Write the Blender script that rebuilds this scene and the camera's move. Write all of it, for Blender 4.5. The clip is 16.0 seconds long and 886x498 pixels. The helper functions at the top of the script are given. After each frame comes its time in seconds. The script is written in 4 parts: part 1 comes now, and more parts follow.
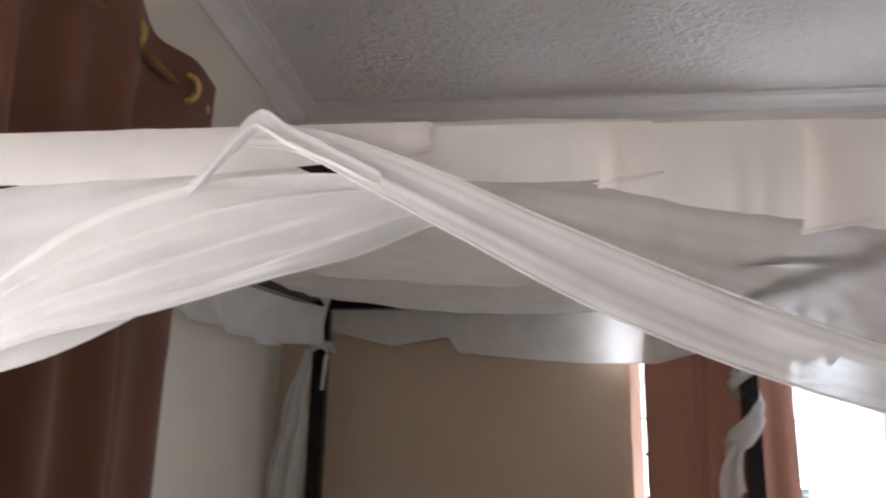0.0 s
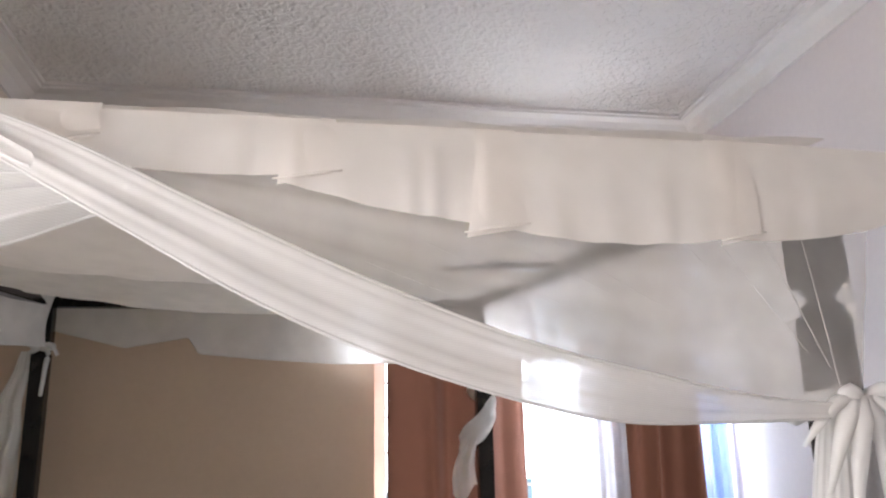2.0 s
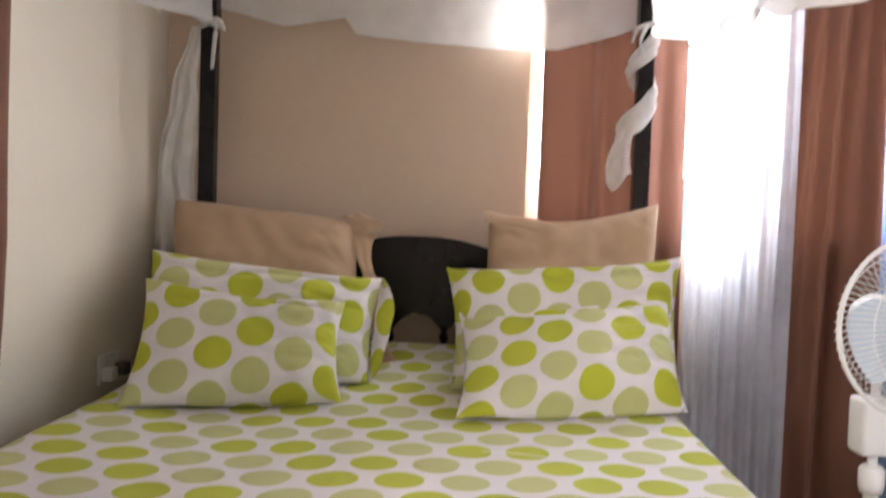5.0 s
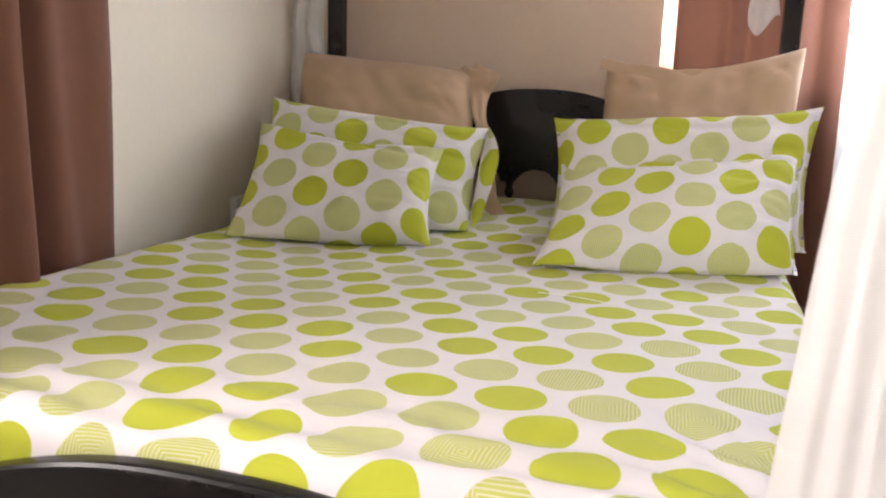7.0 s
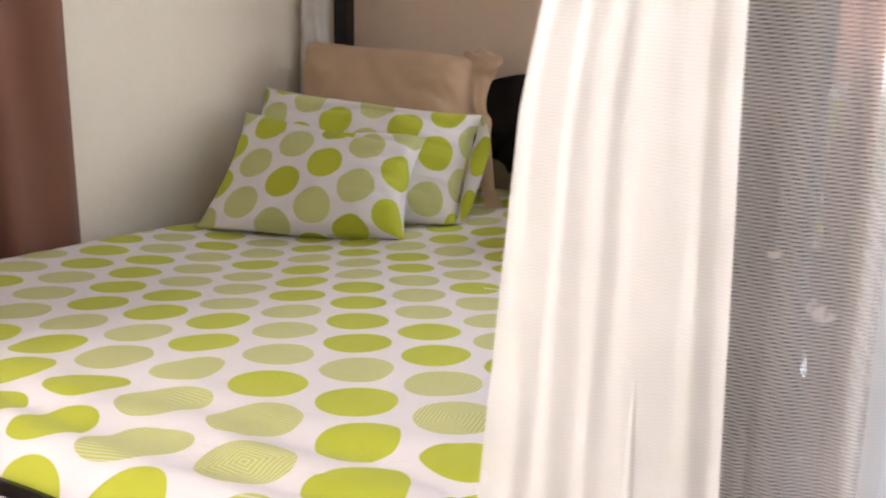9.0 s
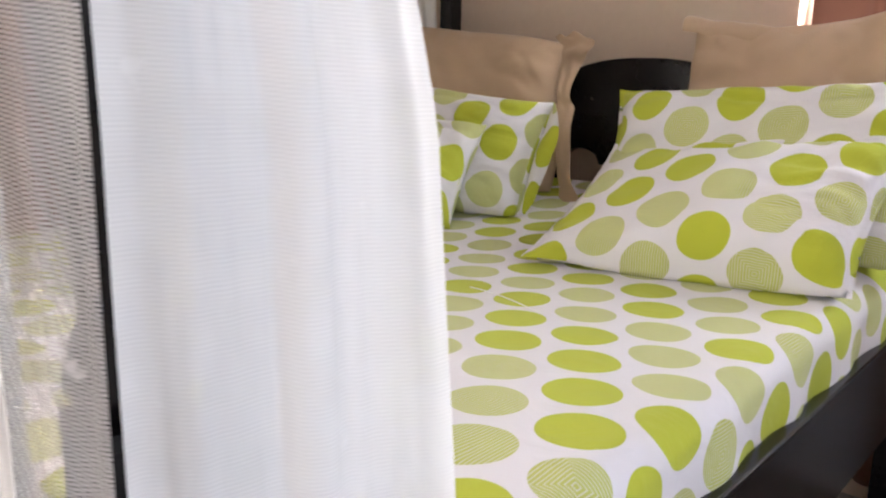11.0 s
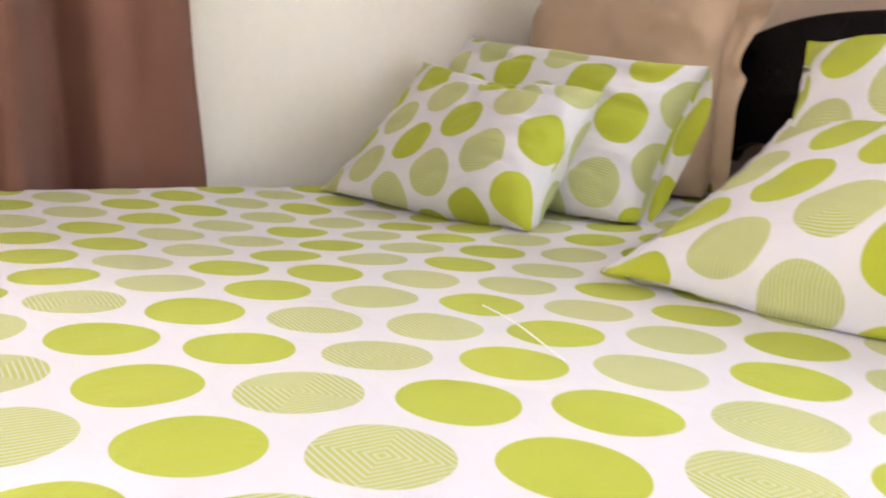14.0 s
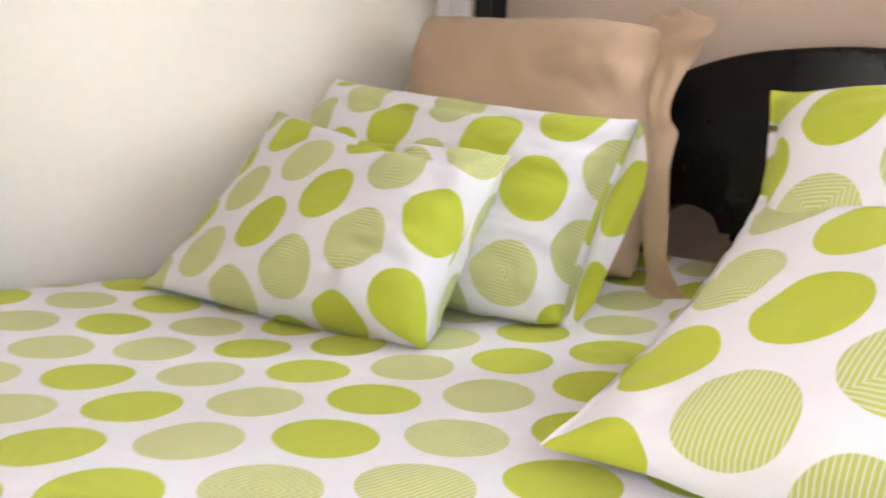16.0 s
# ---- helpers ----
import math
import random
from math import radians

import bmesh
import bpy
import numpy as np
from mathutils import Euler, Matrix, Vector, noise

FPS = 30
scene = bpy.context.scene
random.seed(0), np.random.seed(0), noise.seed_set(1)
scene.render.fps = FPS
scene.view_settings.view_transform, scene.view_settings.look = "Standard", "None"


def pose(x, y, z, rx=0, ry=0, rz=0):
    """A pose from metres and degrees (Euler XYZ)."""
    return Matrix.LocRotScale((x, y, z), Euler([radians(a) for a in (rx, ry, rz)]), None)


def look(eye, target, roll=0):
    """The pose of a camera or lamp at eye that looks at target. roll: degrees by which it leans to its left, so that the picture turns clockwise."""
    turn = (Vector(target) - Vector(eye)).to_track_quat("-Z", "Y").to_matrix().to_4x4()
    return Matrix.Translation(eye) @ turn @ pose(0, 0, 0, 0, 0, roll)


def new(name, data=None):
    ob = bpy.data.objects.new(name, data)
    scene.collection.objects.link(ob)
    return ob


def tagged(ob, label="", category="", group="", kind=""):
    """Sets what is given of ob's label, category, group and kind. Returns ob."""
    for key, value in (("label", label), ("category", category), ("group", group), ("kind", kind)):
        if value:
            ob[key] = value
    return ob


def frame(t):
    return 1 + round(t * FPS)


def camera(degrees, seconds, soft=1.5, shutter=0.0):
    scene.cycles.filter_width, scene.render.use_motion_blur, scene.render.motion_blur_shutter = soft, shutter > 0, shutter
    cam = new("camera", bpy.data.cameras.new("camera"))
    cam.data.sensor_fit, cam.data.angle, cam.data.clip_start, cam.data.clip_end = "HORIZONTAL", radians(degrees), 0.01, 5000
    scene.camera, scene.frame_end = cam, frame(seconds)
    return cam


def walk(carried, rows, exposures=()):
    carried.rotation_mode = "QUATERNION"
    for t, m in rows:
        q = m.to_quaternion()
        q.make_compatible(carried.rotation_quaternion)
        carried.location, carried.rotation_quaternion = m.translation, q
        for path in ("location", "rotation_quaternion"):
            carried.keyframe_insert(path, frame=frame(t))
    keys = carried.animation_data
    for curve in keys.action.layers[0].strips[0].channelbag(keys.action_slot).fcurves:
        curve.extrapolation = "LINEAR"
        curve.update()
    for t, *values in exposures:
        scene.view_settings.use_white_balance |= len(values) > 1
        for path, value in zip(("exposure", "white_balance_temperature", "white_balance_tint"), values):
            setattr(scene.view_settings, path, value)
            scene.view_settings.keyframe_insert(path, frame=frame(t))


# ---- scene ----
cam = camera(58.4, 16.0, soft=2.1, shutter=0.4)
PATH = [
    (0, (0.271, 0.192, 1.533), (0.044, 2.117, 2.026), 1.1),
    (0.5, (0.308, 0.193, 1.530), (0.321, 2.133, 2.017), 0.3),
    (1, (0.331, 0.199, 1.533), (0.468, 2.133, 2.021), -0.5),
    (1.5, (0.348, 0.200, 1.533), (0.547, 2.126, 2.035), -0.9),
    (2, (0.365, 0.198, 1.529), (0.700, 2.106, 2.026), -1.3),
    (2.5, (0.360, 0.208, 1.501), (0.716, 2.124, 1.952), -0.7),
    (3, (0.353, 0.215, 1.462), (0.651, 2.156, 1.839), 0.2),
    (3.5, (0.350, 0.226, 1.411), (0.516, 2.197, 1.705), 1.0),
    (4, (0.356, 0.247, 1.326), (0.391, 2.234, 1.551), 2.1),
    (4.5, (0.362, 0.268, 1.283), (0.376, 2.266, 1.381), 1.8),
    (5, (0.397, 0.279, 1.250), (0.346, 2.277, 1.170), 1.9),
    (5.2, (0.414, 0.294, 1.240), (0.306, 2.284, 1.067), 1.7),
    (7.3, (0.829, 0.385, 1.122), (0.173, 2.235, 0.739), 2.8),
    (7.5, (0.875, 0.409, 1.110), (0.184, 2.247, 0.732), 3.3),
    (8, (0.938, 0.481, 1.104), (0.245, 2.319, 0.728), 3.2),
    (8.5, (0.967, 0.556, 1.103), (0.268, 2.391, 0.727), 2.2),
    (9, (1.029, 0.616, 1.094), (0.196, 2.397, 0.724), 0.9),
    (9.5, (1.158, 0.672, 1.098), (0.131, 2.348, 0.725), 0.2),
    (10, (1.269, 0.718, 1.108), (0.127, 2.308, 0.694), 1.0),
    (10.2, (1.299, 0.759, 1.127), (0.142, 2.322, 0.659), 0.6),
    (12.3, (1.416, 1.186, 1.053), (-0.099, 2.450, 0.723), 2.4),
    (12.5, (1.397, 1.241, 1.035), (-0.124, 2.498, 0.706), 2.3),
    (13, (1.316, 1.374, 0.999), (-0.202, 2.630, 0.656), 2.2),
    (13.5, (1.238, 1.439, 0.983), (-0.288, 2.680, 0.618), 2.1),
    (14, (1.184, 1.513, 0.960), (-0.471, 2.574, 0.592), 3.4),
    (14.5, (1.146, 1.589, 0.964), (-0.625, 2.450, 0.613), 5.9),
    (15, (1.067, 1.642, 0.979), (-0.730, 2.457, 0.653), 6.6),
    (15.5, (0.944, 1.708, 1.016), (-0.745, 2.727, 0.691), 4.3),
    (16, (0.860, 1.748, 1.027), (-0.629, 3.050, 0.729), 2.2),
]
EXPOSURES = [(0.0, -0.8, 6300, 10), (0.5, -0.35, 6300, 10), (1.0, -0.25, 6300, 10), (2.0, -0.2, 6300, 10), (3.0, -0.25, 6400, 11), (4.0, 0.1, 6550, 12), (5.0, 0.45, 6700, 13), (7.3, 0.62, 6600, 11), (8.0, 0.42, 6700, 11), (8.5, 0.52, 6750, 11), (9.0, 0.52, 6700, 11), (9.5, 0.4, 6650, 11), (10.2, 0.4, 6550, 10), (12.3, 1.0, 6450, 10), (14.0, 1.05, 6450, 11), (15.0, 1.2, 6350, 10), (16.0, 1.36, 6250, 9)]
walk(cam, [(t, look(eye, target, roll)) for t, eye, target, roll in PATH], EXPOSURES)

# ---- world, lights, exposure ----
world = bpy.data.worlds.new("daylight")
scene.world = world
world.use_nodes = True
wn = world.node_tree
sky = wn.nodes.new("ShaderNodeTexSky")
sky.sky_type, sky.sun_disc = "NISHITA", False
sky.sun_elevation, sky.sun_rotation = radians(48), radians(150)
wn.nodes["Background"].inputs["Strength"].default_value = 0.15
wn.links.new(sky.outputs["Color"], wn.nodes["Background"].inputs["Color"])


def opening_light(name, eye, target, width, height, power, colour):
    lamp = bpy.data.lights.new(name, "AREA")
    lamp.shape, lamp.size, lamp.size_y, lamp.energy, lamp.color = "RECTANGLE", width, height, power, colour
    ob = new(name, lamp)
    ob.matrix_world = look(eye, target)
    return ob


opening_light("window_daylight_back", (1.25, 3.38, 1.73), (1.22, 2.0, 2.2), 1.15, 1.10, 135, (0.92, 0.95, 1.0))
opening_light("window_daylight_side", (-0.89, 0.50, 1.62), (0.4, 0.45, 2.15), 1.6, 1.25, 80, (1.0, 0.92, 0.88))
# added bluish fill from the right, no source known there; brightens wall and bed
opening_light("added_fill_right", (2.17, 1.02, 1.10), (0.2, 1.35, 1.0), 1.1, 1.95, 7, (0.78, 0.85, 1.0))

# ---- materials ----


def material(name):
    m = bpy.data.materials.new(name)
    m.use_nodes = True
    return m, m.node_tree.nodes, m.node_tree.links, m.node_tree.nodes["Principled BSDF"]


def noise_ramp(m, nodes, links, bsdf, dark, light, scale, fine, bump=0.1, dist=0.004, coords="Object"):
    """Two scales of noise between two colours, and a bump of the finer one."""
    tc = nodes.new("ShaderNodeTexCoord")
    big, small = nodes.new("ShaderNodeTexNoise"), nodes.new("ShaderNodeTexNoise")
    big.inputs["Scale"].default_value, small.inputs["Scale"].default_value = scale, fine
    big.inputs["Detail"].default_value = small.inputs["Detail"].default_value = 4
    mix, ramp, bp = nodes.new("ShaderNodeMath"), nodes.new("ShaderNodeValToRGB"), nodes.new("ShaderNodeBump")
    mix.operation = "MULTIPLY_ADD"
    mix.inputs[1].default_value = 0.35
    links.new(tc.outputs[coords], big.inputs["Vector"])
    links.new(tc.outputs[coords], small.inputs["Vector"])
    links.new(small.outputs["Fac"], mix.inputs[0])
    links.new(big.outputs["Fac"], mix.inputs[2])
    links.new(mix.outputs[0], ramp.inputs["Fac"])
    ramp.color_ramp.elements[0].position, ramp.color_ramp.elements[1].position = 0.45, 0.95
    ramp.color_ramp.elements[0].color, ramp.color_ramp.elements[1].color = (*dark, 1), (*light, 1)
    links.new(ramp.outputs["Color"], bsdf.inputs["Base Color"])
    bp.inputs["Strength"].default_value, bp.inputs["Distance"].default_value = bump, dist
    links.new(small.outputs["Fac"], bp.inputs["Height"])
    links.new(bp.outputs["Normal"], bsdf.inputs["Normal"])
    return ramp, bp


def plain(name, dark, light, rough=0.6, metal=0.0, scale=3, fine=120, bump=0.1, dist=0.002, coat=0.0, sheen=0.0):
    m, nodes, links, bsdf = material(name)
    noise_ramp(m, nodes, links, bsdf, dark, light, scale, fine, bump, dist)
    bsdf.inputs["Roughness"].default_value, bsdf.inputs["Metallic"].default_value = rough, metal
    bsdf.inputs["Coat Weight"].default_value = coat
    bsdf.inputs["Sheen Weight"].default_value = sheen
    return m


def math_node(nodes, links, op, a, b=None, c=None):
    n = nodes.new("ShaderNodeMath")
    n.operation = op
    for slot, v in enumerate((a, b, c)):
        if v is None:
            continue
        if isinstance(v, (int, float)):
            n.inputs[slot].default_value = v
        else:
            links.new(v, n.inputs[slot])
    return n.outputs[0]


def cloth(name, colour, through_light, see=0.0, rough=0.9, fine=900, tint=None, mesh=0.0):
    """Woven cloth: diffuse, partly lit from behind, with open gaps between its threads."""
    m, nodes, links, bsdf = material(name)
    dark = tuple(c * 0.90 for c in colour)
    noise_ramp(m, nodes, links, bsdf, dark, colour, 5, fine, 0.15, 0.0006)
    bsdf.inputs["Roughness"].default_value = rough
    bsdf.inputs["Specular IOR Level"].default_value = 0.15
    bsdf.inputs["Sheen Weight"].default_value = 0.1
    back, mix = nodes.new("ShaderNodeBsdfTranslucent"), nodes.new("ShaderNodeMixShader")
    back.inputs["Color"].default_value = (*(tint or colour), 1)
    mix.inputs["Fac"].default_value = through_light
    links.new(bsdf.outputs[0], mix.inputs[1])
    links.new(back.outputs[0], mix.inputs[2])
    last = mix.outputs[0]
    if see:
        gap, open_mix, tc = nodes.new("ShaderNodeBsdfTransparent"), nodes.new("ShaderNodeMixShader"), nodes.new("ShaderNodeTexCoord")
        soft = nodes.new("ShaderNodeTexNoise")
        soft.inputs["Scale"].default_value = 14
        links.new(tc.outputs["Object"], soft.inputs["Vector"])
        fac = math_node(nodes, links, "MULTIPLY_ADD", soft.outputs["Fac"], 0.25, see - 0.125)
        if mesh:
            sep = nodes.new("ShaderNodeSeparateXYZ")
            links.new(tc.outputs["Object"], sep.inputs[0])
            for sx, pitch in ((0.10, 0.0021), (-0.22, 0.0025)):
                run = math_node(nodes, links, "MULTIPLY_ADD", sep.outputs[0], sx, sep.outputs[2])
                wave = math_node(nodes, links, "SINE", math_node(nodes, links, "MULTIPLY", run, 2 * math.pi / pitch))
                fac = math_node(nodes, links, "MULTIPLY_ADD", wave, mesh * (1.0 if sx > 0 else 0.5), fac)
            fac = math_node(nodes, links, "MINIMUM", math_node(nodes, links, "MAXIMUM", fac, 0.02), 0.95)
            snag = nodes.new("ShaderNodeTexNoise")
            snag.inputs["Scale"].default_value, snag.inputs["Detail"].default_value = 42, 3
            links.new(tc.outputs["Object"], snag.inputs["Vector"])
            loose = math_node(nodes, links, "MULTIPLY_ADD", snag.outputs["Fac"], -14.0, 10.6)
            loose = math_node(nodes, links, "MINIMUM", math_node(nodes, links, "MAXIMUM", loose, 0.15), 1.0)
            fac = math_node(nodes, links, "MULTIPLY", fac, loose)
        links.new(fac, open_mix.inputs["Fac"])
        links.new(last, open_mix.inputs[1])
        links.new(gap.outputs[0], open_mix.inputs[2])
        last = open_mix.outputs[0]
    links.new(last, nodes["Material Output"].inputs["Surface"])
    return m


PITCH_X, PITCH_Y = 0.1324, 0.2116
# the print repeats every four by three dots: S solid, Q nested squares, H and V stripes; whole and half places of the grid
PRINT_ROWS = ("SSSQHQSSSSQQ", "SQQSHSSQQVSV")


def dotted():
    """White cotton printed with a staggered grid of round dots, solid lime or finely striped, laid out by the cloth's own UV in metres."""
    m, nodes, links, bsdf = material("dotted_cotton")
    uv, sep = nodes.new("ShaderNodeUVMap"), nodes.new("ShaderNodeSeparateXYZ")
    uv.uv_map = "cloth"
    wob = nodes.new("ShaderNodeTexNoise")
    wob.inputs["Scale"].default_value = 6
    links.new(uv.outputs[0], wob.inputs["Vector"])
    wv = nodes.new("ShaderNodeVectorMath")
    wv.operation = "MULTIPLY_ADD"
    wv.inputs[1].default_value = (0.008, 0.008, 0)
    links.new(wob.outputs["Color"], wv.inputs[0])
    links.new(uv.outputs[0], wv.inputs[2])
    links.new(wv.outputs[0], sep.inputs[0])
    SX, SY, R = PITCH_X, PITCH_Y, 0.0505
    M = lambda op, a, b=None, c=None: math_node(nodes, links, op, a, b, c)
    grids = []
    for off, kinds in zip((0.0, 0.5), PRINT_ROWS):
        gx = M("ADD", M("DIVIDE", M("SUBTRACT", sep.outputs[0], 0.004), SX), off)
        gy = M("ADD", M("DIVIDE", M("SUBTRACT", sep.outputs[1], 0.004), SY), off)
        ix, iy = M("ROUND", gx), M("ROUND", gy)
        dx, dy = M("MULTIPLY", M("SUBTRACT", gx, ix), SX), M("MULTIPLY", M("SUBTRACT", gy, iy), SY)
        d = M("SQRT", M("ADD", M("MULTIPLY", dx, dx), M("MULTIPLY", dy, dy)))
        jx, jy = (ix, iy) if off == 0 else (M("SUBTRACT", ix, 1.0), M("SUBTRACT", iy, 1.0))
        slot = M("MULTIPLY_ADD", M("FLOORED_MODULO", jy, 3.0), 4.0, M("FLOORED_MODULO", jx, 4.0))
        table = nodes.new("ShaderNodeValToRGB")
        table.color_ramp.interpolation = "CONSTANT"
        stops = table.color_ramp.elements
        for k, c in enumerate(kinds):
            e = stops[0] if k == 0 else stops[1] if k == 1 else stops.new(k / 12)
            e.position = k / 12
            e.color = (c != "S", c in "HV", c == "V", 1)
        links.new(M("DIVIDE", M("ADD", slot, 0.5), 12.0), table.inputs["Fac"])
        split = nodes.new("ShaderNodeSeparateColor")
        links.new(table.outputs["Color"], split.inputs[0])
        striped, kind, upright = split.outputs
        inside = M("MULTIPLY_ADD", M("SUBTRACT", R, d), 700.0, 0.5)
        inside = M("MINIMUM", M("MAXIMUM", inside, 0.0), 1.0)
        ax, ay = M("ABSOLUTE", dx), M("ABSOLUTE", dy)
        ring = M("MAXIMUM", ax, ay)
        run = M("ADD", M("MULTIPLY", dx, upright), M("MULTIPLY", dy, M("SUBTRACT", 1.0, upright)))
        line = M("ADD", M("MULTIPLY", ring, M("SUBTRACT", 1.0, kind)), M("MULTIPLY", run, kind))
        stripe = M("SINE", M("MULTIPLY", line, 2 * math.pi / 0.0052))
        stripe = M("MINIMUM", M("MAXIMUM", M("MULTIPLY_ADD", stripe, 1.6, 1.2), 0.0), 1.0)
        pale = M("MULTIPLY", striped, 1.0)
        ink = M("SUBTRACT", 1.0, M("MULTIPLY", striped, M("MULTIPLY", M("SUBTRACT", 1.0, stripe), 0.48)))
        grids.append((M("MULTIPLY", inside, ink), pale, inside))
    lime, olive, white = (0.42, 0.452, 0.04), (0.43, 0.45, 0.12), (0.675, 0.645, 0.665)

    def mixed(fac, a, b):
        n = nodes.new("ShaderNodeMix")
        n.data_type = "RGBA"
        links.new(fac, n.inputs[0])
        for slot, v in ((6, a), (7, b)):
            if isinstance(v, tuple):
                n.inputs[slot].default_value = (*v, 1)
            else:
                links.new(v, n.inputs[slot])
        return n.outputs[2]

    col = white
    for ink, pale, inside in grids:
        dot = mixed(pale, lime, olive)
        col = mixed(ink, col, dot)
    links.new(col, bsdf.inputs["Base Color"])
    bsdf.inputs["Roughness"].default_value = 0.85
    bsdf.inputs["Specular IOR Level"].default_value = 0.2
    bsdf.inputs["Sheen Weight"].default_value = 0.08
    weave, crease, bp, bp2 = nodes.new("ShaderNodeTexNoise"), nodes.new("ShaderNodeTexNoise"), nodes.new("ShaderNodeBump"), nodes.new("ShaderNodeBump")
    weave.inputs["Scale"].default_value, crease.inputs["Scale"].default_value = 700, 9
    crease.inputs["Detail"].default_value = 5
    crease.inputs["Distortion"].default_value = 1.2
    for n in (weave, crease):
        links.new(uv.outputs[0], n.inputs["Vector"])
    bp.inputs["Strength"].default_value, bp.inputs["Distance"].default_value = 0.12, 0.001
    bp2.inputs["Strength"].default_value, bp2.inputs["Distance"].default_value = 0.42, 0.013
    links.new(weave.outputs["Fac"], bp.inputs["Height"])
    links.new(crease.outputs["Fac"], bp2.inputs["Height"])
    links.new(bp.outputs[0], bp2.inputs["Normal"])
    ridge, fold_bp = nodes.new("ShaderNodeTexNoise"), nodes.new("ShaderNodeBump")
    ridge.noise_type = "RIDGED_MULTIFRACTAL"
    ridge.inputs["Scale"].default_value, ridge.inputs["Detail"].default_value, ridge.inputs["Distortion"].default_value = 3.6, 2.0, 0.8
    links.new(uv.outputs[0], ridge.inputs["Vector"])
    links.new(ridge.outputs["Fac"], fold_bp.inputs["Height"])
    fold_bp.inputs["Strength"].default_value, fold_bp.inputs["Distance"].default_value = 0.22, 0.006
    links.new(bp2.outputs[0], fold_bp.inputs["Normal"])
    links.new(fold_bp.outputs[0], bsdf.inputs["Normal"])
    return m


def stipple():
    """Ceiling board with a trowelled, flaky plaster texture."""
    m, nodes, links, bsdf = material("textured_plaster")
    tc, n1, n2, vor = (nodes.new("ShaderNode" + k) for k in ("TexCoord", "TexNoise", "TexNoise", "TexVoronoi"))
    n1.inputs["Scale"].default_value, n1.inputs["Detail"].default_value, n1.inputs["Distortion"].default_value = 34, 8, 0.7
    n2.inputs["Scale"].default_value = 1.3
    vor.inputs["Scale"].default_value = 55
    for n in (n1, n2, vor):
        links.new(tc.outputs["Object"], n.inputs["Vector"])
    ramp, bp, col = nodes.new("ShaderNodeValToRGB"), nodes.new("ShaderNodeBump"), nodes.new("ShaderNodeValToRGB")
    ramp.color_ramp.elements[0].position, ramp.color_ramp.elements[1].position = 0.40, 0.66
    links.new(n1.outputs["Fac"], ramp.inputs["Fac"])
    h = math_node(nodes, links, "MULTIPLY_ADD", vor.outputs["Distance"], 0.5, ramp.outputs["Color"])
    links.new(h, bp.inputs["Height"])
    bp.inputs["Strength"].default_value, bp.inputs["Distance"].default_value = 0.85, 0.008
    col.color_ramp.elements[0].color, col.color_ramp.elements[1].color = (0.70, 0.66, 0.63, 1), (0.80, 0.77, 0.745, 1)
    links.new(n2.outputs["Fac"], col.inputs["Fac"])
    links.new(col.outputs["Color"], bsdf.inputs["Base Color"])
    links.new(bp.outputs[0], bsdf.inputs["Normal"])
    bsdf.inputs["Roughness"].default_value = 0.7
    return m


CREAM = plain("cream_wall_paint", (0.74, 0.68, 0.58), (0.81, 0.75, 0.645), 0.55, scale=1.5, fine=45, bump=0.06)
TAN_WALL = plain("tan_wall_paint", (0.59, 0.455, 0.345), (0.66, 0.52, 0.405), 0.5, scale=1.2, fine=45, bump=0.06)
LILAC = plain("pale_lilac_wall_paint", (0.66, 0.61, 0.62), (0.74, 0.69, 0.69), 0.55, scale=1.5, fine=45, bump=0.06)
CEILING = stipple()
COVING = plain("white_coving_plaster", (0.72, 0.69, 0.67), (0.80, 0.77, 0.75), 0.6, scale=4, fine=60, bump=0.08)
TILE = plain("beige_floor_tile", (0.25, 0.20, 0.165), (0.33, 0.28, 0.235), 0.3, scale=3, fine=40, bump=0.03)
GROUT = plain("grey_grout", (0.2, 0.19, 0.18), (0.28, 0.26, 0.24), 0.9)
DOTS = dotted()
TAN = cloth("tan_cotton", (0.48, 0.335, 0.22), 0.04)
BROWN = cloth("brown_curtain_cloth", (0.19, 0.086, 0.057), 0.015, 0.0, 0.7, 600, (0.26, 0.11, 0.07))
# the daylight's blue cast is put into both voile colours, strongest in the second
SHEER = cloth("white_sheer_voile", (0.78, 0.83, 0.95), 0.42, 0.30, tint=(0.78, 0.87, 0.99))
SHEER_BLUE_LIT = cloth("blue_lit_sheer_voile", (0.36, 0.53, 0.86), 0.60, 0.25, tint=(0.45, 0.66, 0.98))
NET = cloth("white_mosquito_net", (0.885, 0.88, 0.875), 0.36, 0.07, tint=(0.87, 0.86, 0.85), mesh=0.03)
NET_THIN = cloth("thin_mosquito_net", (0.78, 0.76, 0.745), 0.26, 0.60)
NET_OPEN = cloth("open_mosquito_net", (0.70, 0.68, 0.67), 0.25, 0.42, mesh=0.20)
CANOPY = cloth("white_canopy_cotton", (0.84, 0.815, 0.79), 0.46, 0.04, tint=(0.86, 0.82, 0.78))
BLACK = plain("black_stained_wood", (0.006, 0.005, 0.005), (0.013, 0.011, 0.011), 0.24, scale=6, fine=60, bump=0.05)
BLACK.node_tree.nodes["Principled BSDF"].inputs["Specular IOR Level"].default_value = 0.26
GOLD = plain("brushed_gold_metal", (0.55, 0.36, 0.14), (0.70, 0.48, 0.20), 0.32, 1.0, scale=8, fine=200)
WHITE = plain("white_plastic", (0.72, 0.72, 0.71), (0.80, 0.80, 0.79), 0.35, scale=4, fine=90, bump=0.02)
BLADE = plain("pale_blue_plastic", (0.45, 0.53, 0.60), (0.55, 0.62, 0.68), 0.25, scale=4, fine=90, bump=0.02)
